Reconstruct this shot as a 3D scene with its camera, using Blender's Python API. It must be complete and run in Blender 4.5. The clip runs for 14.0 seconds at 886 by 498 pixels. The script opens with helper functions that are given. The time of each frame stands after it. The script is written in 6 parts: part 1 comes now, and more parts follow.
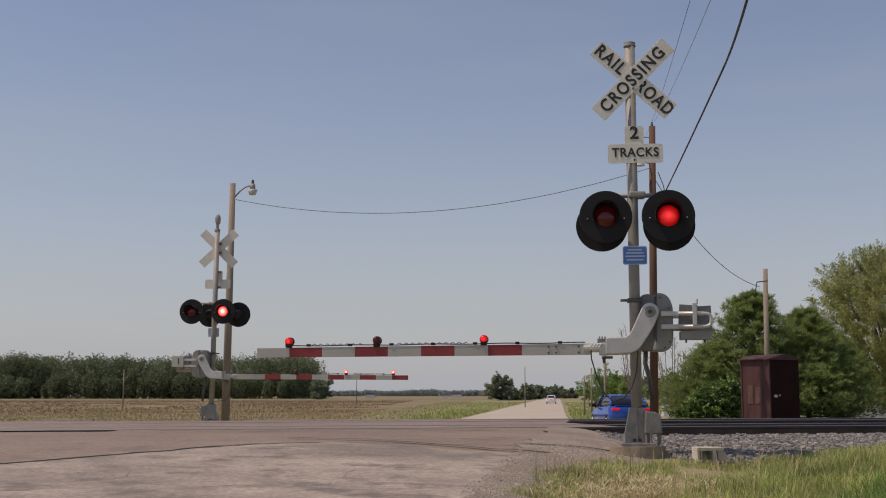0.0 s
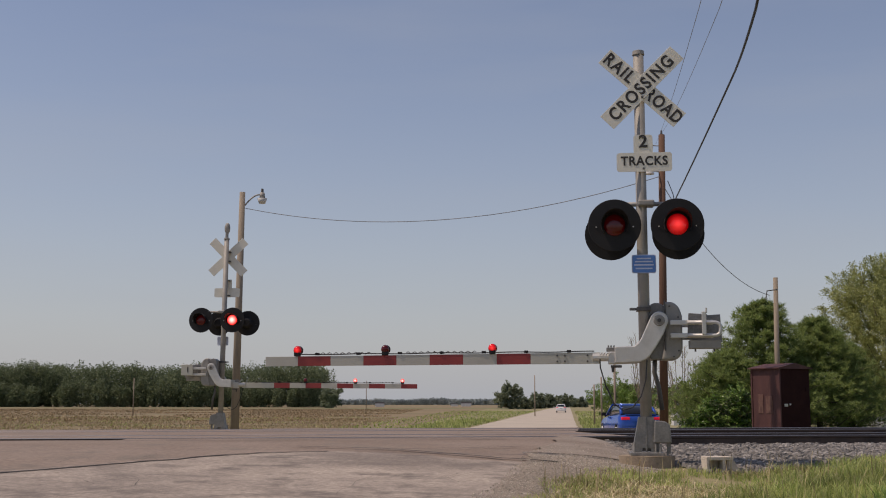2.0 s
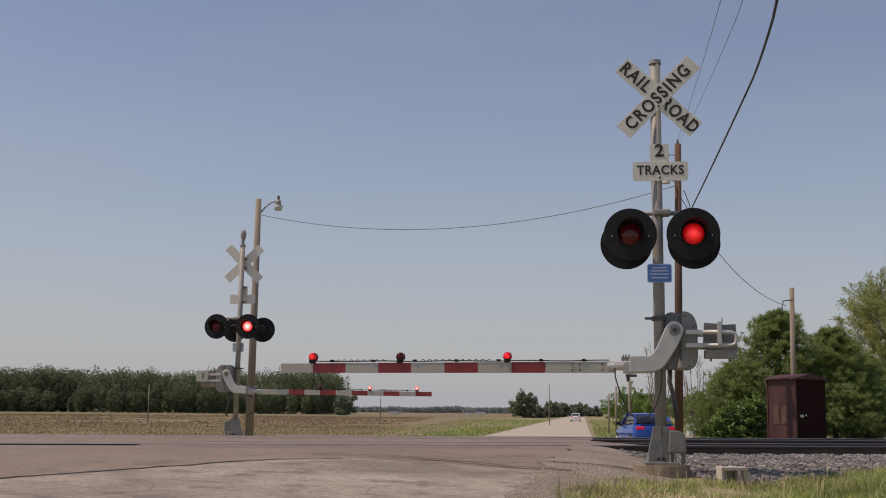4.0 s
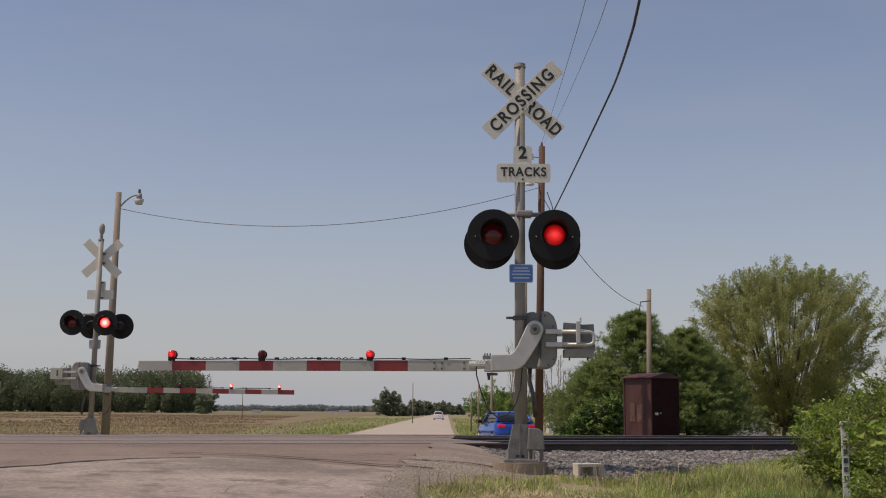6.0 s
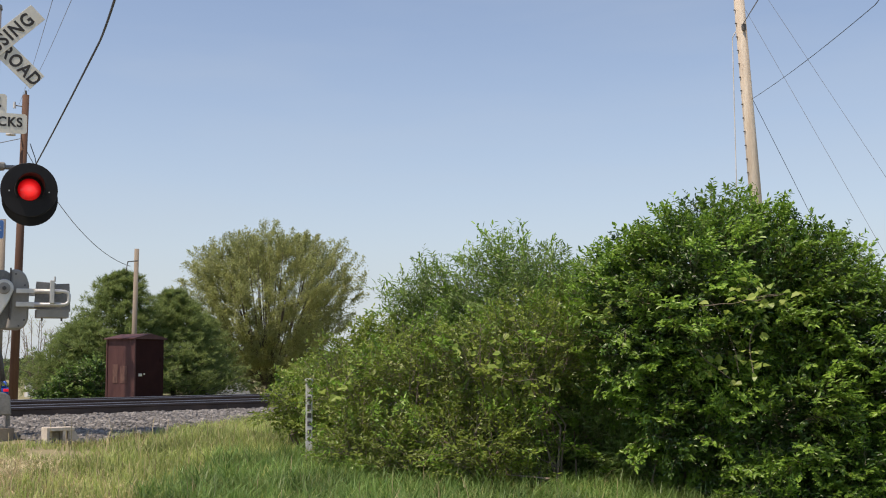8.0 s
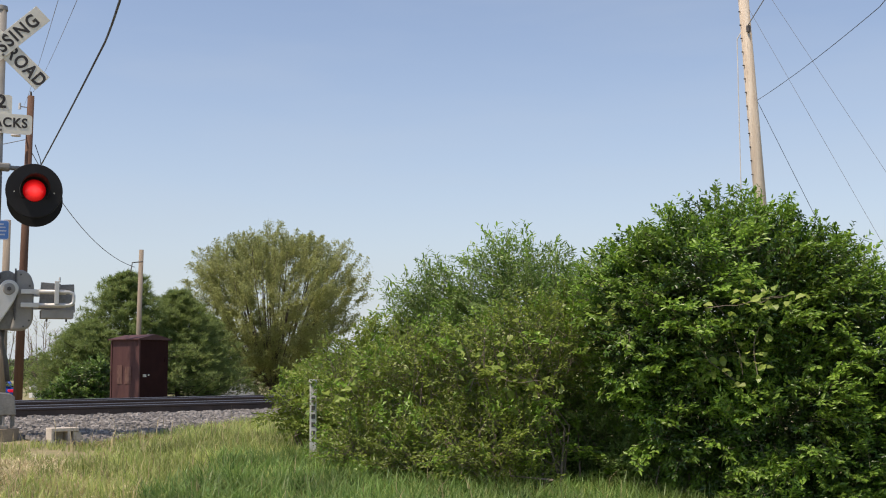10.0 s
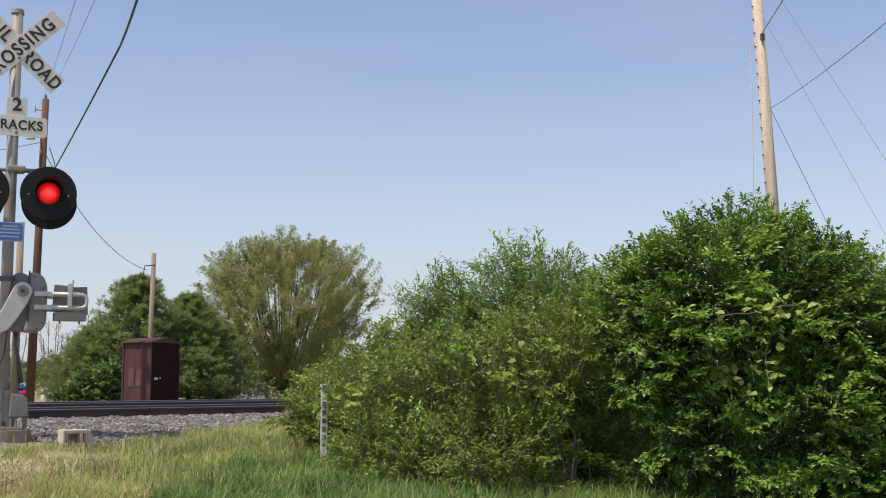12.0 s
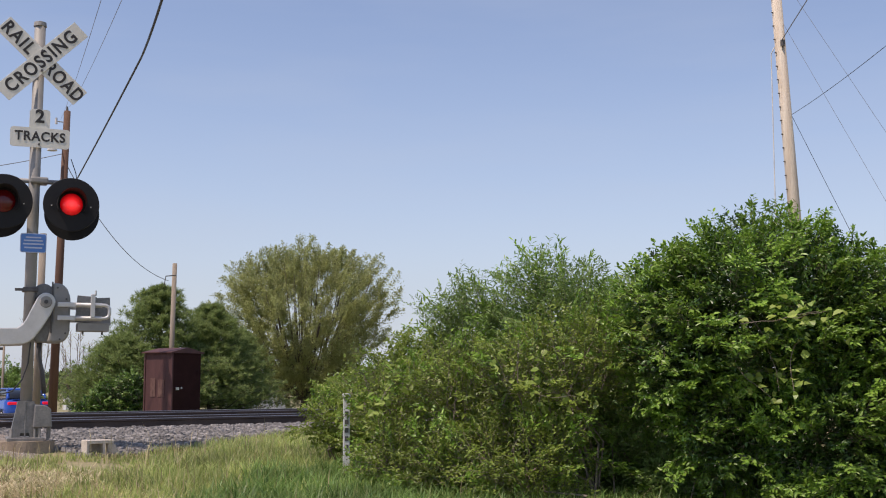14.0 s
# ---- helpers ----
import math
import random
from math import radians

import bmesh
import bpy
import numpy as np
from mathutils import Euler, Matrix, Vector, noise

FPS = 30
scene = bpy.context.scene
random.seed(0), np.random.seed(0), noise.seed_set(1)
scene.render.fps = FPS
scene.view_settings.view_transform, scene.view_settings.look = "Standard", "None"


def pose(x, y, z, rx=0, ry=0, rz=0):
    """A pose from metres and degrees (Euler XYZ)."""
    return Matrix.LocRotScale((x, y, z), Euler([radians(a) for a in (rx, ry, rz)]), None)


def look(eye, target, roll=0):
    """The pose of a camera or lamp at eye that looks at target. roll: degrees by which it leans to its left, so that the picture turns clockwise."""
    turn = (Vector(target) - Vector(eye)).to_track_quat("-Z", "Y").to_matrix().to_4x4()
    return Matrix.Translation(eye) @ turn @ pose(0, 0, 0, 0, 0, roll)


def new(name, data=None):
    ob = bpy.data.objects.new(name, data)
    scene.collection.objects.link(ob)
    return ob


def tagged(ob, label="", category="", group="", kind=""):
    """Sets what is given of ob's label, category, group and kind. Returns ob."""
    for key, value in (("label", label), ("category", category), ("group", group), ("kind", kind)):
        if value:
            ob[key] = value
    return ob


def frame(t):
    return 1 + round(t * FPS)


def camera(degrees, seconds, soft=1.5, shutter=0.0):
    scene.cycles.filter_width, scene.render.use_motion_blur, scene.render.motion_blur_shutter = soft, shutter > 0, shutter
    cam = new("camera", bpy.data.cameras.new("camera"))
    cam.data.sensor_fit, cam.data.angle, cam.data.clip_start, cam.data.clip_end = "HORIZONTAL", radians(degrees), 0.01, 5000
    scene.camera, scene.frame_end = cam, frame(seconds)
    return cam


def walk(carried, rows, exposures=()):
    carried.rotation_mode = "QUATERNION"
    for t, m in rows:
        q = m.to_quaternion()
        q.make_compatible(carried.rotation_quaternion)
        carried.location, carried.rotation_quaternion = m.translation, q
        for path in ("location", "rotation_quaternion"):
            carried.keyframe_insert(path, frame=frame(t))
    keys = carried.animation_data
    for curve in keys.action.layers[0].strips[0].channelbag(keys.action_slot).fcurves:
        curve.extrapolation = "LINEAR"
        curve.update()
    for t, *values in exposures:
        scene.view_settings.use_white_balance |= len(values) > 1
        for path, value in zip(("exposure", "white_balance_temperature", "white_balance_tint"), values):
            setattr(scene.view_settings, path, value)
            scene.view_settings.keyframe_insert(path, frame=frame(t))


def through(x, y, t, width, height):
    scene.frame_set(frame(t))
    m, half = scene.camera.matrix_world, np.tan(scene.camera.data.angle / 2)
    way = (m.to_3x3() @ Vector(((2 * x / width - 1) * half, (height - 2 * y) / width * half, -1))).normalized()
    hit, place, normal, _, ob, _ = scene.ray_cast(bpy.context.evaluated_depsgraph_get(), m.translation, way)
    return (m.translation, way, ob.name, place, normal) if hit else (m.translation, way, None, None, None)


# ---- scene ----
cam = camera(41.41, 14.0, soft=1.05)
EYE = 1.6
# seconds, eye x, y, z (from the first eye), yaw, pitch, roll
ROWS = [
    (0, 0.000, 0.000, 0.000, 0.00, 7.10, 0.00),
    (0.5, 0.001, 0.001, 0.000, 0.05, 7.25, -0.12),
    (1, 0.004, 0.007, 0.000, 0.10, 7.31, -0.02),
    (1.5, 0.012, 0.011, 0.001, 0.31, 7.40, -0.01),
    (2, 0.014, 0.010, 0.002, 0.48, 7.52, -0.06),
    (2.5, 0.014, 0.003, 0.001, 0.84, 7.67, -0.24),
    (3, 0.011, -0.004, -0.001, 1.18, 7.81, -0.44),
    (5.5, 0.011, -0.017, -0.001, 1.04, 7.93, -0.75),
    (6, 0.031, -0.034, -0.003, -5.37, 7.88, -0.46),
    (6.5, 0.071, -0.076, -0.002, -15.54, 7.56, -0.63),
    (7, 0.113, -0.111, -0.007, -23.46, 6.67, -0.55),
    (7.5, 0.156, -0.125, -0.006, -28.23, 6.22, 0.10),
    (8, 0.155, -0.143, -0.006, -29.90, 5.94, 0.59),
    (10.5, 0.153, -0.150, -0.007, -29.60, 6.06, 0.43),
    (11, 0.152, -0.155, -0.007, -29.51, 6.19, 0.42),
    (11.5, 0.147, -0.162, -0.012, -29.33, 6.25, 0.56),
    (12, 0.141, -0.162, -0.009, -29.12, 6.29, -0.04),
    (12.5, 0.135, -0.158, -0.007, -28.80, 6.50, 0.33),
    (13, 0.132, -0.156, -0.006, -28.54, 6.63, 0.01),
    (13.5, 0.122, -0.147, -0.004, -28.34, 6.69, 0.06),
    (14, 0.125, -0.142, -0.007, -28.18, 6.72, 0.18),
]
walk(cam, [(t, pose(x, y, EYE + z, 90 + pitch, 0, yaw) @ pose(0, 0, 0, 0, 0, -roll)) for t, x, y, z, yaw, pitch, roll in ROWS],
     exposures=[(0.0, -0.27, 7200, 23), (5.8, -0.28, 7200, 23), (6.5, -0.19, 7150, 21), (7.0, 0.08, 7000, 18.5), (7.5, 0.28, 6950, 17.5), (11.0, 0.36, 6880, 18), (13.0, 0.30, 6680, 22), (14.0, 0.27, 6650, 23)])

# ---- light ----
SUN_ELEVATION, SUN_AZIMUTH = radians(61), radians(-97)   # azimuth clockwise from +y
world = bpy.data.worlds.new("sky")
scene.world = world
world.use_nodes = True
wn = world.node_tree.nodes
wl = world.node_tree.links
sky = wn.new("ShaderNodeTexSky")
sky.sky_type = "NISHITA"
sky.sun_disc = False
sky.sun_elevation = SUN_ELEVATION
sky.sun_rotation = SUN_AZIMUTH
sky.air_density, sky.dust_density, sky.ozone_density = 1.0, 0.7, 1.5
wn["Background"].inputs["Strength"].default_value = 0.12
# pale haze towards the horizon
wc = wn.new("ShaderNodeTexCoord")
ws = wn.new("ShaderNodeSeparateXYZ")
wl.new(wc.outputs["Generated"], ws.inputs[0])
wm = wn.new("ShaderNodeMapRange")
wm.inputs["From Min"].default_value, wm.inputs["From Max"].default_value = 0.0, 1.0
wm.inputs["To Min"].default_value, wm.inputs["To Max"].default_value = 1.0, 0.0
wl.new(ws.outputs["Z"], wm.inputs["Value"])
wp = wn.new("ShaderNodeMath")
wp.operation = "POWER"
wp.inputs[1].default_value = 6.0
wl.new(wm.outputs[0], wp.inputs[0])
wf = wn.new("ShaderNodeMath")
wf.operation = "MULTIPLY"
wf.inputs[1].default_value = 0.9
wl.new(wp.outputs[0], wf.inputs[0])
wx = wn.new("ShaderNodeMix")
wx.data_type = "RGBA"
wx.inputs["B"].default_value = (3.48, 4.2, 4.8, 1)
wl.new(wf.outputs[0], wx.inputs["Factor"])
# faint thin cirrus
wo = wn.new("ShaderNodeMapping")
wo.inputs["Scale"].default_value = (1.5, 1.5, 9.0)
wo.inputs["Rotation"].default_value = (0.12, 0.08, 0.5)
wl.new(wc.outputs["Generated"], wo.inputs["Vector"])
wt = wn.new("ShaderNodeTexNoise")
wt.inputs["Scale"].default_value, wt.inputs["Detail"].default_value = 2.2, 5.0
wl.new(wo.outputs[0], wt.inputs["Vector"])
wr = wn.new("ShaderNodeMapRange")
wr.inputs["From Min"].default_value, wr.inputs["From Max"].default_value = 0.45, 0.8
wr.inputs["To Min"].default_value, wr.inputs["To Max"].default_value = 0.0, 0.22
wl.new(wt.outputs["Fac"], wr.inputs["Value"])
wy = wn.new("ShaderNodeMix")
wy.data_type = "RGBA"
wy.inputs["B"].default_value = (3.4, 4.1, 4.7, 1)
wl.new(wr.outputs[0], wy.inputs["Factor"])
wl.new(sky.outputs[0], wy.inputs["A"])
wl.new(wy.outputs["Result"], wx.inputs["A"])
wl.new(wx.outputs["Result"], wn["Background"].inputs["Color"])
sun = new("sun", bpy.data.lights.new("sun", "SUN"))
sun.data.energy, sun.data.angle, sun.data.color = 3.2, radians(0.6), (1.0, 0.92, 0.77)
to_sun = Vector((math.sin(SUN_AZIMUTH) * math.cos(SUN_ELEVATION), math.cos(SUN_AZIMUTH) * math.cos(SUN_ELEVATION), math.sin(SUN_ELEVATION)))
sun.matrix_world = look((0, 0, 60), Vector((0, 0, 60)) - to_sun)


# ---- materials ----
def mat(name, c1, c2, rough=0.8, scale=3.0, fine=40.0, bump=0.2, metal=0.0, c3=None, spots=0.0, island=0.0, obrand=0.0, stretch=(1, 1, 1), spec=0.5, depth=0.02, grain=0.78):
    """Two colours mixed by broad noise, grain by fine noise, optional spots of a third colour, and relief."""
    m = bpy.data.materials.new(name)
    m.use_nodes = True
    n, l = m.node_tree.nodes, m.node_tree.links
    bsdf = n["Principled BSDF"]
    geo = n.new("ShaderNodeTexCoord")
    mp = n.new("ShaderNodeMapping")
    mp.inputs["Scale"].default_value = stretch
    l.new(geo.outputs["Object"], mp.inputs["Vector"])

    def noise_tex(s, detail=6.0, rough_=0.6):
        t = n.new("ShaderNodeTexNoise")
        t.inputs["Scale"].default_value, t.inputs["Detail"].default_value, t.inputs["Roughness"].default_value = s, detail, rough_
        l.new(mp.outputs[0], t.inputs["Vector"])
        return t

    def ramp(src, a, b):
        r = n.new("ShaderNodeMapRange")
        r.inputs["From Min"].default_value, r.inputs["From Max"].default_value = a, b
        l.new(src, r.inputs["Value"])
        return r.outputs[0]

    def mix(fac, a, b, kind="MIX"):
        x = n.new("ShaderNodeMix")
        x.data_type, x.blend_type = "RGBA", kind
        for s, v in ((x.inputs["Factor"], fac), (x.inputs["A"], a), (x.inputs["B"], b)):
            if isinstance(v, (int, float)):
                s.default_value = v
            elif isinstance(v, tuple):
                s.default_value = (*v, 1)
            else:
                l.new(v, s)
        return x.outputs["Result"]

    big, small = noise_tex(scale), noise_tex(fine)
    col = mix(ramp(big.outputs["Fac"], 0.35, 0.65), c1, c2)
    col = mix(ramp(small.outputs["Fac"], 0.3, 0.7), col, mix(1.0, col, (grain, grain, grain), "MULTIPLY"))
    if c3:
        third = noise_tex(scale * 2.7, 8.0, 0.7)
        col = mix(ramp(third.outputs["Fac"], 0.69 - spots, 0.82 - spots), col, c3)
    if island or obrand:
        gi = n.new("ShaderNodeNewGeometry" if island else "ShaderNodeObjectInfo")
        out = gi.outputs["Random Per Island" if island else "Random"]
        hsv = n.new("ShaderNodeHueSaturation")
        amount = island or obrand
        r = n.new("ShaderNodeMapRange")
        r.inputs["To Min"].default_value, r.inputs["To Max"].default_value = 1 - amount, 1 + amount
        l.new(out, r.inputs["Value"])
        l.new(r.outputs[0], hsv.inputs["Value"])
        l.new(col, hsv.inputs["Color"])
        col = hsv.outputs[0]
    l.new(col, bsdf.inputs["Base Color"])
    bsdf.inputs["Roughness"].default_value, bsdf.inputs["Metallic"].default_value = rough, metal
    bsdf.inputs["Specular IOR Level"].default_value = spec
    if bump:
        b = n.new("ShaderNodeBump")
        b.inputs["Strength"].default_value, b.inputs["Distance"].default_value = bump, depth
        l.new(small.outputs["Fac"], b.inputs["Height"])
        l.new(b.outputs[0], bsdf.inputs["Normal"])
    return m


def leaf_mat(name, c1, c2, through=0.35, rough=0.45, var=0.35):
    m = bpy.data.materials.new(name)
    m.use_nodes = True
    n, l = m.node_tree.nodes, m.node_tree.links
    bsdf, out = n["Principled BSDF"], n["Material Output"]
    gi = n.new("ShaderNodeNewGeometry")
    cr = n.new("ShaderNodeMix")
    cr.data_type = "RGBA"
    cr.inputs["A"].default_value, cr.inputs["B"].default_value = (*c1, 1), (*c2, 1)
    l.new(gi.outputs["Random Per Island"], cr.inputs["Factor"])
    tc = n.new("ShaderNodeTexCoord")
    nt = n.new("ShaderNodeTexNoise")
    nt.inputs["Scale"].default_value = 1.4
    l.new(tc.outputs["Object"], nt.inputs["Vector"])
    hsv = n.new("ShaderNodeHueSaturation")
    r = n.new("ShaderNodeMapRange")
    r.inputs["From Min"].default_value, r.inputs["From Max"].default_value = 0.3, 0.7
    r.inputs["To Min"].default_value, r.inputs["To Max"].default_value = 1 - var, 1 + var
    l.new(nt.outputs["Fac"], r.inputs["Value"])
    l.new(r.outputs[0], hsv.inputs["Value"])
    l.new(cr.outputs["Result"], hsv.inputs["Color"])
    l.new(hsv.outputs[0], bsdf.inputs["Base Color"])
    bsdf.inputs["Roughness"].default_value = rough
    tr = n.new("ShaderNodeBsdfTranslucent")
    l.new(hsv.outputs[0], tr.inputs["Color"])
    mx = n.new("ShaderNodeMixShader")
    mx.inputs[0].default_value = through
    l.new(bsdf.outputs[0], mx.inputs[1])
    l.new(tr.outputs[0], mx.inputs[2])
    l.new(mx.outputs[0], out.inputs["Surface"])
    return m


def glow(name, color, strength):
    m = mat(name, color, tuple(0.7 * c for c in color), rough=0.15, bump=0.0)
    b = m.node_tree.nodes["Principled BSDF"]
    b.inputs["Emission Color"].default_value, b.inputs["Emission Strength"].default_value = (*color, 1), strength
    return m


def lamp_lens(name, color, core, strength, power=1.6):
    """Coloured lens glass lit from a bulb behind its middle."""
    m = glow(name, color, strength)
    n, l = m.node_tree.nodes, m.node_tree.links
    b = n["Principled BSDF"]
    tc = n.new("ShaderNodeTexCoord")
    g = n.new("ShaderNodeVectorMath")
    g.operation = "MULTIPLY_ADD"
    g.inputs[1].default_value, g.inputs[2].default_value = (2, 0, 2), (-1, 0, -1)
    l.new(tc.outputs["Generated"], g.inputs[0])
    ln = n.new("ShaderNodeVectorMath")
    ln.operation = "LENGTH"
    l.new(g.outputs[0], ln.inputs[0])
    r = n.new("ShaderNodeMapRange")
    r.inputs["From Min"].default_value, r.inputs["From Max"].default_value = 0.1, 1.0
    r.inputs["To Min"].default_value, r.inputs["To Max"].default_value = 1.0, 0.0
    l.new(ln.outputs["Value"], r.inputs["Value"])
    p = n.new("ShaderNodeMath")
    p.operation = "POWER"
    p.inputs[1].default_value = power
    l.new(r.outputs[0], p.inputs[0])
    x = n.new("ShaderNodeMix")
    x.data_type = "RGBA"
    x.inputs["A"].default_value, x.inputs["B"].default_value = (*color, 1), (*core, 1)
    l.new(p.outputs[0], x.inputs["Factor"])
    l.new(x.outputs["Result"], b.inputs["Emission Color"])
    q = n.new("ShaderNodeMath")
    q.operation = "MULTIPLY_ADD"
    q.inputs[1].default_value, q.inputs[2].default_value = strength, strength * 0.16
    l.new(p.outputs[0], q.inputs[0])
    l.new(q.outputs[0], b.inputs["Emission Strength"])
    return m


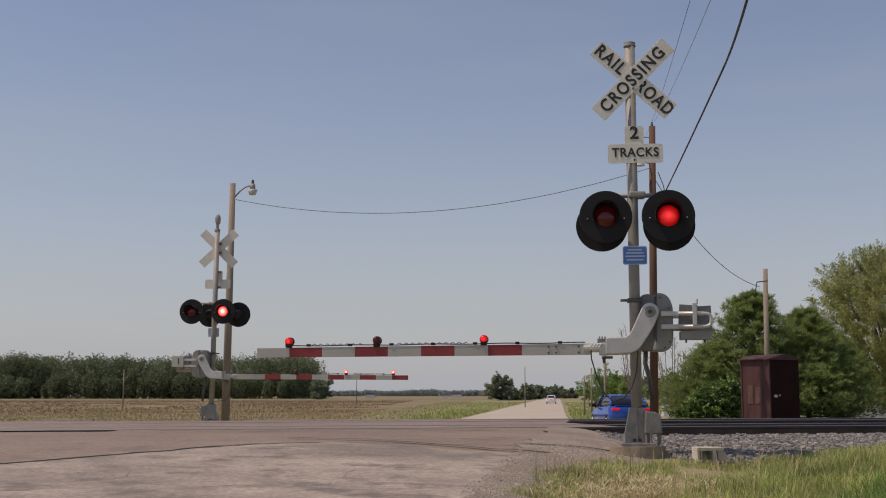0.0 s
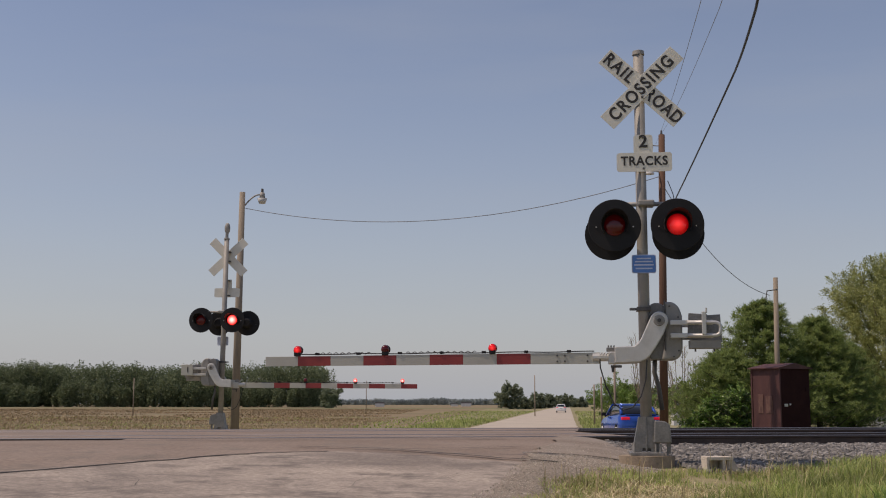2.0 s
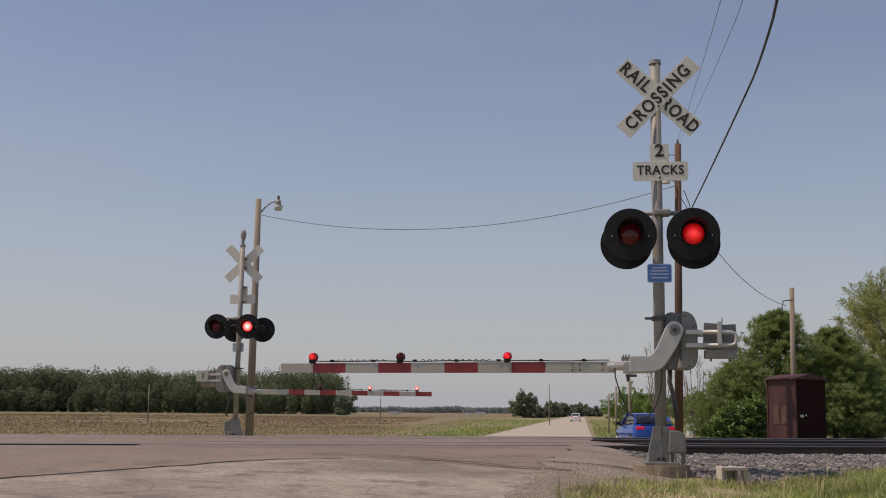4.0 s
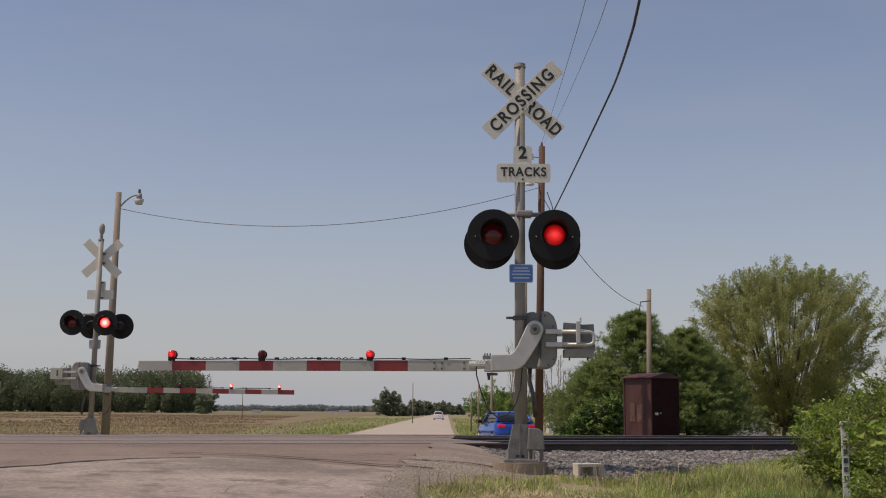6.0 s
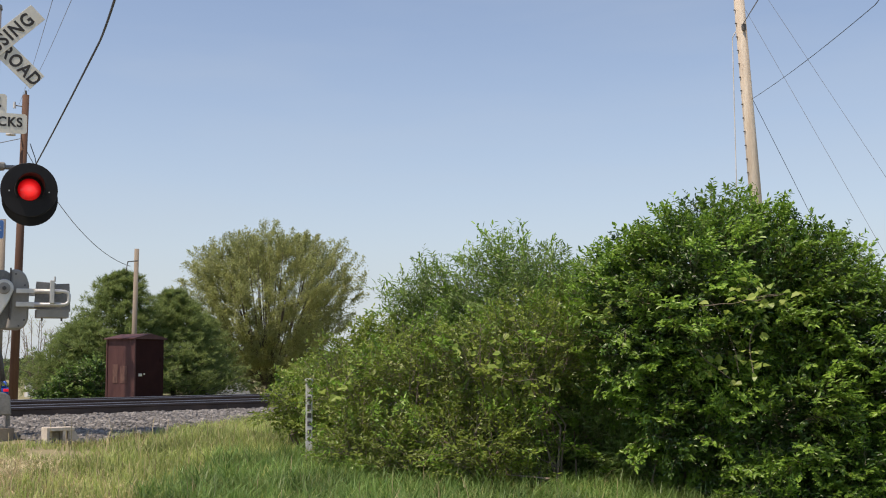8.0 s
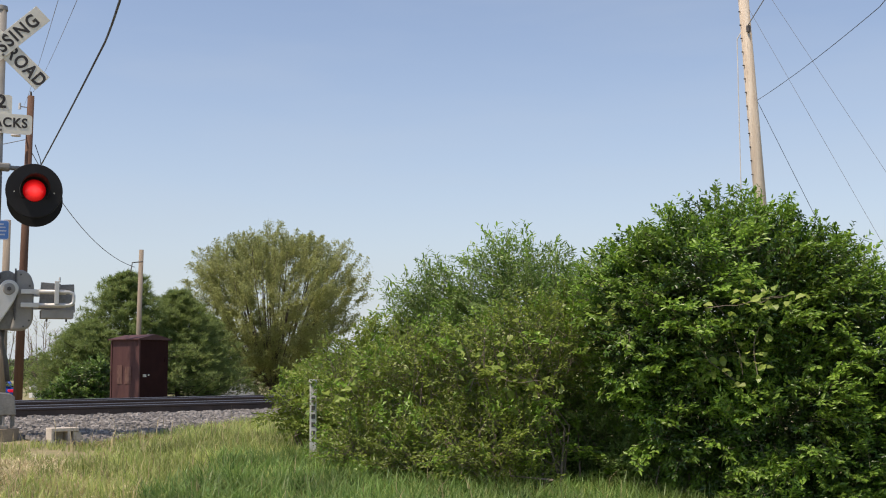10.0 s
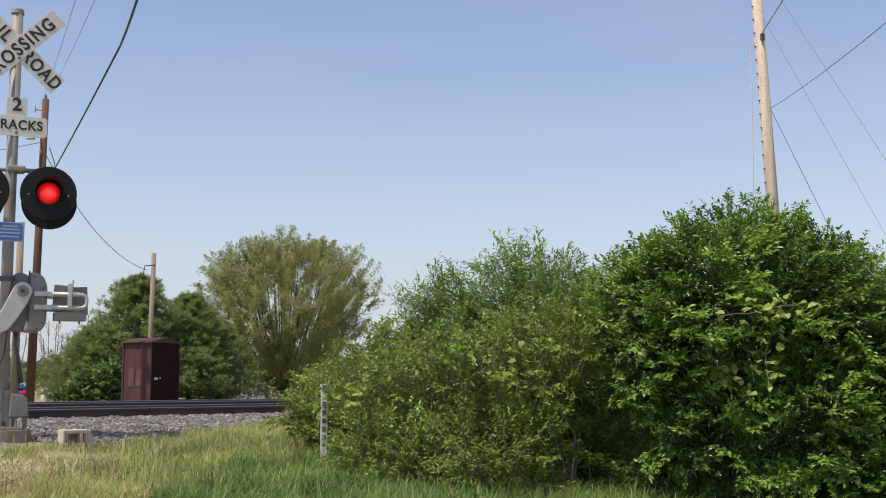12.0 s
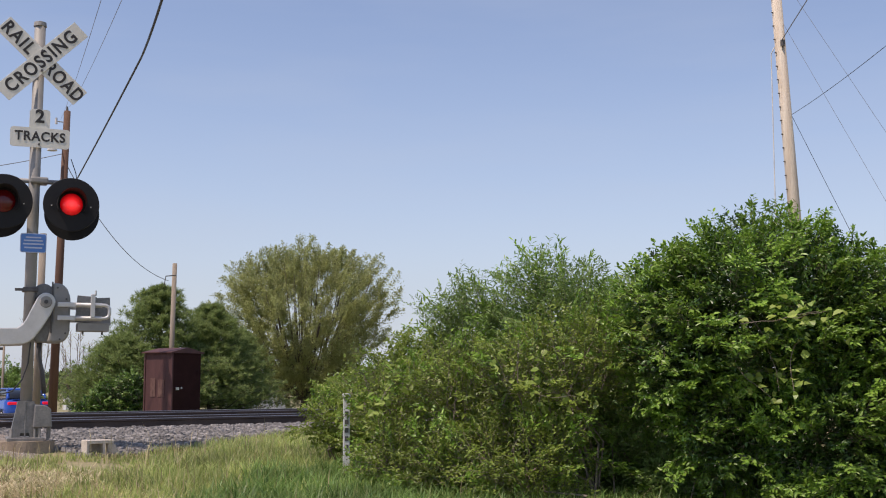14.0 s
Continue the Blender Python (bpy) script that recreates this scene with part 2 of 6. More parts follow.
M = dict(
    ground=mat("grassy_earth", (0.22, 0.21, 0.09), (0.36, 0.30, 0.17), 0.95, 0.35, 14, 0.5, c3=(0.14, 0.17, 0.05), spots=0.12, depth=0.05),
    field=mat("stubble_field", (0.22, 0.165, 0.09), (0.29, 0.22, 0.12), 0.95, 0.03, 0.8, 0.4, c3=(0.14, 0.15, 0.055), spots=0.16, stretch=(0.3, 1, 1), depth=0.05),
    green=mat("young_crop", (0.12, 0.16, 0.05), (0.2, 0.22, 0.08), 0.95, 0.05, 2.0, 0.4, depth=0.05),
    asphalt=mat("worn_asphalt", (0.26, 0.195, 0.15), (0.32, 0.25, 0.20), 0.9, 0.5, 16, 0.6, c3=(0.18, 0.15, 0.12), spots=0.14, depth=0.015, grain=0.62),
    apron=mat("patched_pavement", (0.53, 0.45, 0.375), (0.29, 0.243, 0.205), 0.9, 0.75, 26, 0.8, c3=(0.17, 0.143, 0.122), spots=0.185, stretch=(0.7, 1.0, 1), grain=0.52, depth=0.015),
    farroad=mat("sunlit_far_road", (0.55, 0.48, 0.39), (0.46, 0.40, 0.325), 0.9, 0.3, 20, 0.2),
    crack=mat("crack_tar", (0.035, 0.03, 0.026), (0.07, 0.06, 0.05), 0.9, 3, 30, 0.2),
    gravel=mat("gravel", (0.58, 0.51, 0.42), (0.42, 0.365, 0.295), 0.95, 1.5, 60, 0.5, island=0.35, depth=0.012),
    shoulder=mat("gravelly_dirt", (0.43, 0.36, 0.285), (0.28, 0.23, 0.18), 0.95, 1.2, 45, 0.9, c3=(0.5, 0.44, 0.36), spots=0.12, depth=0.02, grain=0.5),
    ballast=mat("ballast_stone", (0.36, 0.335, 0.305), (0.22, 0.205, 0.19), 0.95, 2.0, 30, 0.6, island=0.4, depth=0.02),
    dirt=mat("dirt", (0.24, 0.19, 0.15), (0.33, 0.28, 0.23), 0.95, 1.0, 20, 0.6, depth=0.03),
    rail=mat("rusty_rail_steel", (0.085, 0.064, 0.054), (0.125, 0.092, 0.076), 0.75, 2.0, 40, 0.2, metal=0.3),
    railtop=mat("polished_rail_head", (0.42, 0.41, 0.4), (0.3, 0.29, 0.28), 0.35, 1.0, 30, 0.05, metal=0.8),
    tie=mat("creosoted_wood", (0.06, 0.05, 0.042), (0.11, 0.09, 0.075), 0.9, 2.0, 30, 0.4, obrand=0.3, stretch=(1, 8, 8)),
    galv=mat("galvanised_steel", (0.345, 0.33, 0.30), (0.27, 0.257, 0.23), 0.62, 4.0, 50, 0.12, metal=0.12, c3=(0.25, 0.23, 0.19), spots=0.06, grain=0.95),
    steel=mat("dull_steel", (0.29, 0.28, 0.26), (0.21, 0.205, 0.19), 0.5, 5.0, 40, 0.15, metal=0.3, c3=(0.36, 0.35, 0.33), spots=0.08),
    alu=mat("cast_aluminium", (0.66, 0.65, 0.61), (0.55, 0.54, 0.50), 0.45, 5.0, 60, 0.12, metal=0.4, grain=0.95),
    darkmetal=mat("dark_metal", (0.16, 0.15, 0.14), (0.10, 0.095, 0.09), 0.6, 5.0, 40, 0.15, metal=0.4),
    black=mat("matt_black_paint", (0.005, 0.005, 0.006), (0.010, 0.010, 0.011), 0.75, 3.0, 30, 0.08, grain=0.95),
    white=mat("reflective_white_sheet", (0.78, 0.76, 0.66), (0.70, 0.68, 0.58), 0.55, 4.0, 60, 0.05, c3=(0.45, 0.42, 0.35), spots=0.03, grain=0.95),
    armwhite=mat("dull_white_arm_sheet", (0.52, 0.51, 0.44), (0.45, 0.44, 0.37), 0.55, 2.0, 60, 0.05, grain=0.95),
    red=mat("reflective_red_sheet", (0.33, 0.045, 0.04), (0.26, 0.035, 0.035), 0.5, 4.0, 60, 0.05, grain=0.95),
    letter=mat("black_lettering", (0.025, 0.022, 0.02), (0.04, 0.036, 0.032), 0.6, 6.0, 60, 0.0, grain=0.95),
    blue=mat("blue_notice", (0.08, 0.22, 0.56), (0.1, 0.25, 0.6), 0.5, 5.0, 60, 0.0, grain=0.95),
    paleprint=mat("white_print", (0.6, 0.65, 0.75), (0.5, 0.55, 0.68), 0.6, 6.0, 60, 0.0, grain=0.95),
    concrete=mat("old_concrete", (0.38, 0.305, 0.22), (0.28, 0.215, 0.15), 0.9, 4.0, 50, 0.4, c3=(0.2, 0.16, 0.12), spots=0.1),
    block=mat("pale_concrete_block", (0.72, 0.64, 0.54), (0.58, 0.5, 0.42), 0.9, 6.0, 60, 0.5, c3=(0.25, 0.2, 0.16), spots=0.08),
    pole=mat("weathered_pole_wood", (0.27, 0.22, 0.17), (0.36, 0.30, 0.23), 0.9, 2.0, 25, 0.5, stretch=(4, 4, 0.3), c3=(0.14, 0.10, 0.08), spots=0.08),
    redpole=mat("reddish_pole_wood", (0.12, 0.06, 0.038), (0.165, 0.09, 0.057), 0.9, 2.0, 25, 0.5, stretch=(4, 4, 0.3)),
    paint=mat("peeling_white_pole", (0.70, 0.62, 0.50), (0.55, 0.45, 0.34), 0.9, 2.0, 25, 0.5, stretch=(5, 5, 0.35), c3=(0.15, 0.10, 0.07), spots=0.08),
    wire=mat("black_cable", (0.02, 0.02, 0.02), (0.04, 0.04, 0.04), 0.6, 5, 20, 0.0),
    thinwire=mat("grey_wire", (0.2, 0.21, 0.23), (0.26, 0.27, 0.29), 0.6, 5, 20, 0.0),
    hut=mat("maroon_sheet_metal", (0.075, 0.026, 0.026), (0.105, 0.04, 0.036), 0.7, 1.5, 30, 0.15, c3=(0.2, 0.1, 0.08), spots=0.05, stretch=(3, 3, 0.6)),
    faded=mat("bleached_maroon_paint", (0.105, 0.045, 0.039), (0.18, 0.095, 0.074), 0.8, 5.0, 30, 0.15, stretch=(3, 3, 1)),
    # wall maroon darkened to put the unlit side's shade into the colour
    hutshade=mat("shaded_maroon_door", (0.028, 0.009, 0.009), (0.038, 0.013, 0.012), 0.9, 2.0, 30, 0.15, spec=0.15),
    bark=mat("bark", (0.10, 0.08, 0.06), (0.16, 0.13, 0.10), 0.95, 6, 30, 0.5),
    twig=mat("grey_twig", (0.2, 0.16, 0.12), (0.28, 0.23, 0.18), 0.9, 6, 30, 0.3),
    carblue=mat("blue_car_paint", (0.025, 0.09, 0.40), (0.03, 0.10, 0.43), 0.15, 2, 80, 0.0, metal=0.3, grain=0.95),
    carwhite=mat("white_car_paint", (0.75, 0.75, 0.74), (0.7, 0.7, 0.7), 0.25, 2, 80, 0.0, grain=0.95),
    tyre=mat("tyre_rubber", (0.02, 0.02, 0.02), (0.03, 0.03, 0.03), 0.85, 5, 50, 0.2),
    plate=mat("number_plate", (0.6, 0.6, 0.6), (0.5, 0.5, 0.52), 0.5, 5, 50, 0.0),
    house=mat("white_siding", (0.7, 0.7, 0.68), (0.62, 0.62, 0.6), 0.8, 1, 8, 0.1),
    roof=mat("grey_roof", (0.16, 0.15, 0.15), (0.2, 0.19, 0.18), 0.9, 1, 8, 0.2),
    hay=mat("cut_straw", (0.72, 0.62, 0.38), (0.58, 0.49, 0.29), 0.9, 2, 20, 0.2, island=0.3),
    weed=mat("brown_weed", (0.40, 0.29, 0.17), (0.29, 0.22, 0.12), 0.9, 0.4, 20, 0.2, island=0.4),
    straw=mat("dry_straw", (0.48, 0.40, 0.22), (0.38, 0.31, 0.17), 0.9, 2, 20, 0.2, island=0.3),
    lens_on=lamp_lens("lit_red_lens", (0.7, 0.004, 0.008), (1.0, 0.045, 0.04), 1.0, 1.1),
    lens_dim=glow("dim_red_lens", (0.12, 0.004, 0.006), 0.06),
    lens_far=lamp_lens("bright_red_lens", (0.9, 0.01, 0.012), (1.0, 0.3, 0.26), 4.5, 0.9),
    tail=glow("lit_tail_lamp", (0.7, 0.015, 0.04), 0.5),
    grass=leaf_mat("grass_blade", (0.20, 0.29, 0.06), (0.50, 0.52, 0.20), 0.45, 0.5, 0.45),
    lush=leaf_mat("lush_grass", (0.10, 0.20, 0.04), (0.26, 0.38, 0.11), 0.45, 0.45, 0.4),
    # dark leaf deepened for the bush's shade, light leaf raised for its sunlit tops
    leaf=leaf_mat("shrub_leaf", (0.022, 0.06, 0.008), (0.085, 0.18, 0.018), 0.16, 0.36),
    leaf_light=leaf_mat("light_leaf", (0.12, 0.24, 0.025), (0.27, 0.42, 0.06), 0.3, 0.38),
    leaf_pale=leaf_mat("pale_leaf", (0.22, 0.33, 0.05), (0.40, 0.48, 0.12), 0.45, 0.42),
    leaf_grey=leaf_mat("grey_green_leaf", (0.15, 0.25, 0.06), (0.28, 0.40, 0.11), 0.38, 0.42),
    pine=leaf_mat("pine_needles", (0.16, 0.235, 0.075), (0.33, 0.40, 0.145), 0.55, 0.65, 0.12),
    leaf_olive=leaf_mat("olive_leaf", (0.15, 0.225, 0.033), (0.31, 0.39, 0.068), 0.4, 0.4),
    willow=leaf_mat("willow_leaf", (0.31, 0.35, 0.12), (0.47, 0.485, 0.22), 0.6, 0.5, 0.2),
    wood=leaf_mat("distant_woods", (0.105, 0.14, 0.072), (0.19, 0.235, 0.125), 0.35, 0.7, 0.3),
    # tree green paled and greyed to paint in the haze of distance
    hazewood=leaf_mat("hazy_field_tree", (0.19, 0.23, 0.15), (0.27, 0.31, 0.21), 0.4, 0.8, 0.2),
    carglass=mat("tinted_car_glass", (0.012, 0.014, 0.018), (0.016, 0.018, 0.022), 0.12, 2, 80, 0.0),
    # blue-grey air haze is mixed straight into these leaf colours
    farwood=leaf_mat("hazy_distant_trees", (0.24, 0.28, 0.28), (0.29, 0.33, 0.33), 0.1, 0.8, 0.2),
)


# ---- building helpers ----
def link_mesh(name, bm, material, parent=None, label="", smooth=False):
    me = bpy.data.meshes.new(name)
    bm.to_mesh(me)
    bm.free()
    for m in (material if isinstance(material, (list, tuple)) else [material]):
        me.materials.append(m)
    if smooth:
        for p in me.polygons:
            p.use_smooth = True
    ob = new(name, me)
    ob.parent = parent
    return tagged(ob, label)


def part(name, bm, material, parent, label="", smooth=False):
    return link_mesh(name, bm, material, parent, label, smooth)


def raw(name, verts, faces, material, parent=None):
    me = bpy.data.meshes.new(name)
    me.from_pydata(np.asarray(verts, dtype=float).tolist() if not isinstance(verts, list) else verts, [], faces if isinstance(faces, list) else faces.tolist())
    me.materials.append(material)
    ob = new(name, me)
    ob.parent = parent
    return ob


def thing(name, at, rz=0.0, label="", category="", group="", kind=""):
    ob = new(name)
    ob.matrix_world = pose(*at, 0, 0, rz)
    return tagged(ob, label, category, group, kind)


def box(bm, c, s, bevel=0.0, rot=None):
    m = Matrix.Translation(c) @ (rot or Matrix.Identity(4)) @ Matrix.Diagonal((*s, 1))
    r = bmesh.ops.create_cube(bm, size=1, matrix=m)
    if bevel:
        es = list({e for v in r["verts"] for e in v.link_edges})
        bmesh.ops.bevel(bm, geom=es, offset=bevel, segments=2, affect="EDGES", profile=0.5)
    return bm


def cyl(bm, p0, p1, r0, r1=None, seg=16, caps=True):
    p0, p1 = Vector(p0), Vector(p1)
    d = p1 - p0
    m = Matrix.Translation((p0 + p1) / 2) @ d.to_track_quat("Z", "Y").to_matrix().to_4x4()
    bmesh.ops.create_cone(bm, cap_ends=caps, segments=seg, radius1=r0, radius2=r0 if r1 is None else r1, depth=d.length, matrix=m)
    return bm


def prism(bm, outline, y0, y1):
    """A solid from an outline in x and z, between two depths."""
    a = [bm.verts.new((x, y0, z)) for x, z in outline]
    b = [bm.verts.new((x, y1, z)) for x, z in outline]
    bm.faces.new(a)
    bm.faces.new(b[::-1])
    for i in range(len(a)):
        j = (i + 1) % len(a)
        bm.faces.new((a[j], a[i], b[i], b[j]))
    bmesh.ops.recalc_face_normals(bm, faces=bm.faces)
    return bm


def sweep(bm, pts, radii, seg=6):
    """One connected round bar through the points."""
    pts = [Vector(p) for p in pts]
    rings = []
    side = None
    for i, p in enumerate(pts):
        d = (pts[min(i + 1, len(pts) - 1)] - pts[max(i - 1, 0)]).normalized()
        if side is None:
            side = d.orthogonal().normalized()
        side = (side - d * side.dot(d)).normalized()
        other = d.cross(side)
        r = radii[i]
        rings.append([bm.verts.new(p + (side * math.cos(6.28319 * k / seg) + other * math.sin(6.28319 * k / seg)) * r) for k in range(seg)])
    for a, b_ in zip(rings, rings[1:]):
        for k in range(seg):
            n_ = (k + 1) % seg
            bm.faces.new((a[k], a[n_], b_[n_], b_[k]))
    bm.faces.new(rings[0][::-1])
    bm.faces.new(rings[-1])
    return bm


def tube(bm, pts, r, seg=6):
    return sweep(bm, pts, [r] * len(pts), seg)


def words(name, text, size, m, material, parent, stretch=1.0, spacing=1.0):
    cu = bpy.data.curves.new(name, "FONT")
    cu.body, cu.size, cu.align_x, cu.align_y, cu.extrude, cu.offset = text, size, "CENTER", "CENTER", 0.0015, size * 0.026
    cu.space_character = spacing
    tmp = bpy.data.objects.new(name, cu)
    scene.collection.objects.link(tmp)
    bpy.context.view_layer.update()
    me = bpy.data.meshes.new_from_object(tmp.evaluated_get(bpy.context.evaluated_depsgraph_get()))
    bpy.data.objects.remove(tmp)
    me.materials.clear()
    me.materials.append(material)
    me.transform(m @ Matrix.Diagonal((stretch, 1, 1, 1)))
    ob = new(name, me)
    ob.parent = parent
    return ob


# ---- lie of the land ----
SKEW = math.atan(0.21)
NRM = (-math.sin(SKEW), math.cos(SKEW))
TAN = (math.cos(SKEW), math.sin(SKEW))
RAIL_Y = 18.5
RT = 1.1            # top of the rails
HEAD = 0.098        # the road's run to the side for each metre ahead


def across(x, y):
    """Metres beyond the nearest rail, square to the track."""
    return x * NRM[0] + (y - RAIL_Y) * NRM[1]


def rail_point(s, u):
    """The place s metres along the track and u metres beyond the nearest rail."""
    return (s * TAN[0] + u * NRM[0], RAIL_Y + s * TAN[1] + u * NRM[1])


def road_mid(y):
    return -2.9 + HEAD * y


LAND_U = [-400, -38, -17.8, -8.4, -4.9, -3.0, -1.9, 7.9, 9.5, 13, 20, 40, 100]
LAND_Z = [-0.6, -0.5, 0.0, 0.70, 0.87, 0.90, 0.915, 0.915, 0.6, 0.4, 0.2, 0.05, 0.0]
ROAD_U = [-400, -38, -17.8, -8.4, -4.2, -1.0, 7.0, 10, 18, 30, 50]
ROAD_Z = [-0.55, -0.45, 0.04, 0.74, 1.0, 1.085, 1.085, 1.0, 0.45, 0.15, 0.05]


RIGHT_Y = [-30, 6, 10, 13, 14, 17, 20.5, 27, 40, 76]
RIGHT_X = [-3.0, -0.15, 0.4, 0.8, 1.1, 1.6, 2.05, 2.9, 4.5, 8.0]


def road_z(x, y):
    return np.interp(across(x, y), ROAD_U, ROAD_Z)


def smooth(a, b, v):
    t = np.clip((v - a) / (b - a), 0, 1)
    return t * t * (3 - 2 * t)


def paved(x, y):
    """1 on the road and its left-hand flare, 0 away from them."""
    side = x - road_mid(y)
    w = (1 - smooth(3.5, 5.6, -side)) * (1 - smooth(0.2, 1.2, x - np.where(y < 76, np.interp(y, RIGHT_Y, RIGHT_X), road_mid(y) + 3.45)))
    flare = (1 - smooth(-0.2, 0.1, across(x, y))) * smooth(-60, -50, x) * (side < 0)
    return np.maximum(w, flare)


def land(x, y):
    x, y = np.asarray(x, float), np.asarray(y, float)
    w = paved(x, y)
    z = np.interp(across(x, y), LAND_U, LAND_Z)
    return z * (1 - w) + (road_z(x, y) - 0.045) * w


def land_at(x, y):
    return float(land(x, y))


# ---- ground ----
def build_ground():
    n = 300
    k = np.linspace(-1, 1, n)
    xs = 3500 * np.sinh(9 * k) / np.sinh(9) + 1
    ys = 3500 * np.sinh(9 * k) / np.sinh(9) + 18
    X, Y = np.meshgrid(xs, ys)
    Z = land(X, Y)
    verts = np.stack([X, Y, Z], -1).reshape(-1, 3)
    i = (np.arange(n - 1)[:, None] * n + np.arange(n - 1)[None]).ravel()
    faces = np.stack([i, i + 1, i + n + 1, i + n], 1)
    ob = raw("ground", verts, faces, M["ground"])
    for p in ob.data.polygons:
        p.use_smooth = True
    tagged(ob, "rough green and straw-coloured grassy ground", "ground", kind="structure")


def strip(name, ys, left, right, lift, material, cols=14, height=road_z):
    """A sheet along the road between two edges given as functions of y."""
    verts, faces = [], []
    for y in ys:
        for c in range(cols + 1):
            x = left(y) + (right(y) - left(y)) * c / cols
            verts.append((x, y, float(height(x, y)) + lift))
    for r in range(len(ys) - 1):
        for c in range(cols):
            a = r * (cols + 1) + c
            faces.append((a, a + 1, a + cols + 2, a + cols + 1))
    return raw(name, verts, faces, material)


def wob(y, s=1.0, a=0.15):
    return a * noise.noise((y * s, 3.1, 0.7)) + a * 0.5 * noise.noise((y * s * 3.7, 1.1, 5.7))


def right_edge(y):
    return (np.interp(y, RIGHT_Y, RIGHT_X) if y < 76 else road_mid(y) + 3.45) + wob(y + 50, 0.8, 0.14)


build_ground()
near_ys = list(np.arange(-30, 36, 0.25))
far_ys = list(np.arange(37, 120, 2.0)) + list(np.arange(120, 1500, 40.0))
road = strip("road", near_ys, lambda y: road_mid(y) - 3.5 + wob(y), lambda y: right_edge(y), 0.0, M["asphalt"])
tagged(road, "worn brownish asphalt road over the level crossing", "road", kind="structure")
far_road = strip("road_far", near_ys[-2:] + far_ys, lambda y: road_mid(y) - 3.5 + wob(y, 0.2), lambda y: right_edge(y), 0.008, M["farroad"])
tagged(far_road, "pale sun-bleached country road beyond the crossing", "road", kind="structure")

def by_track(name, s0, s1, u0, u1, lift, material, height, ds=0.4, cols=20):
    """A sheet in the track's own directions."""
    ss = np.arange(s0, s1 + ds, ds)
    verts, faces = [], []
    for s in ss:
        for c in range(cols + 1):
            x, y = rail_point(s, u0 + (u1 - u0) * c / cols)
            verts.append((x, y, float(height(x, y)) + lift))
    for r in range(len(ss) - 1):
        for c in range(cols):
            a = r * (cols + 1) + c
            faces.append((a, a + cols + 1, a + cols + 2, a + 1))
    return raw(name, verts, faces, material)


side = by_track("side_road", -60, -3.0, -14, -0.07, -0.018, M["asphalt"], road_z)
tagged(side, "worn asphalt side road along the railway", "road", kind="structure")

JOINT_X = [-9, -6.5, -4.4, -3.06, -2.25, -1.3, -0.2, 1.05, 1.8]
JOINT_Y = [6, 8.5, 11.7, 13.1, 14.0, 14.45, 13.95, 13.35, 12.7]
verts, faces = [], []
NC, NR = 90, 44
for c in range(NC + 1):
    f = c / NC
    j = float(np.interp(-9 + 10.2 * f, JOINT_X, JOINT_Y)) + wob(f * 30, 1.0, 0.1)
    for r in range(NR + 1):
        y = -6 + (j + 6) * r / NR
        x = -9 + (right_edge(y) - 0.03 + 9) * f
        verts.append((x, y, float(road_z(x, y)) + 0.014))
for c in range(NC):
    for r in range(NR):
        a = c * (NR + 1) + r
        faces.append((a, a + NR + 1, a + NR + 2, a + 1))
apron = raw("pavement", verts, faces, M["apron"])
tagged(apron, "pale grey cracked and patched pavement", "pavement", kind="structure")


def crack(points, width):
    """A thin tarred crack that wanders from point to point on the pavement."""
    verts, faces = [], []
    dense = []
    for (xa, ya), (xb, yb) in zip(points, points[1:]):
        steps = max(2, int(math.hypot(xb - xa, yb - ya) / 0.08))
        dense += [(xa + (xb - xa) * i / steps, ya + (yb - ya) * i / steps) for i in range(steps)]
    dense.append(points[-1])
    for i, (x, y) in enumerate(dense):
        a, b = dense[max(0, i - 1)], dense[min(len(dense) - 1, i + 1)]
        d = Vector((b[0] - a[0], b[1] - a[1])).normalized()
        off = 0.05 * noise.noise((x * 3, y * 3, 0))
        w = width * (0.6 + 0.8 * abs(noise.noise((x * 5, y * 5, 3))))
        for s in (-1, 1):
            px, py = x - d.y * (off + s * w / 2), y + d.x * (off + s * w / 2)
            verts.append((px, py, float(road_z(px, py)) + 0.02))
    for i in range(len(dense) - 1):
        faces.append((2 * i, 2 * i + 2, 2 * i + 3, 2 * i + 1))
    ob = raw("pavement_crack", verts, faces, M["crack"])
    return tagged(ob, "dark tar-filled crack in the pavement", "crack", "cracks in the pavement", "structure")


crack([(-6.0, 9.3), (-4.4, 11.75), (-3.06, 13.15), (-2.25, 14.05), (-1.5, 14.4)], 0.075)
crack([(-2.0, 15.3), (-0.9, 15.0), (0.0, 14.15), (0.6, 13.75), (1.2, 13.45)], 0.07)
crack([(-1.2, 14.7), (0.2, 15.2), (0.9, 15.6)], 0.035)
rng = np.random.default_rng(12)
for k in range(14):
    x, y = rng.uniform(-4.5, 0.6), rng.uniform(9.8, 13.2)
    a = rng.uniform(0, 6.3)
    run = [(x, y)]
    for q in range(rng.integers(2, 6)):
        a += rng.normal(0, 0.8)
        x, y = min(x + 0.28 * math.cos(a), right_edge(y) - 0.15), y + 0.45 * math.sin(a)
        run.append((x, y))
    crack(run, 0.005)
crack([(-5.6, 16.2), (-3.8, 16.3), (-1.8, 16.9)], 0.035)
crack([(-4.0, 16.6), (-1.5, 17.1), (0.8, 17.5)], 0.06)

def gravel_width(y):
    return float(np.interp(y, [6, 10, 12.5, 13.5, 15], [0.3, 0.45, 0.8, 1.6, 1.4])) + wob(y + 9, 1.3, 0.25)


def dirt_width(y):
    return float(np.interp(y, [14.4, 16, 18.7], [1.5, 1.35, 0.95])) + wob(y, 1.5, 0.2)


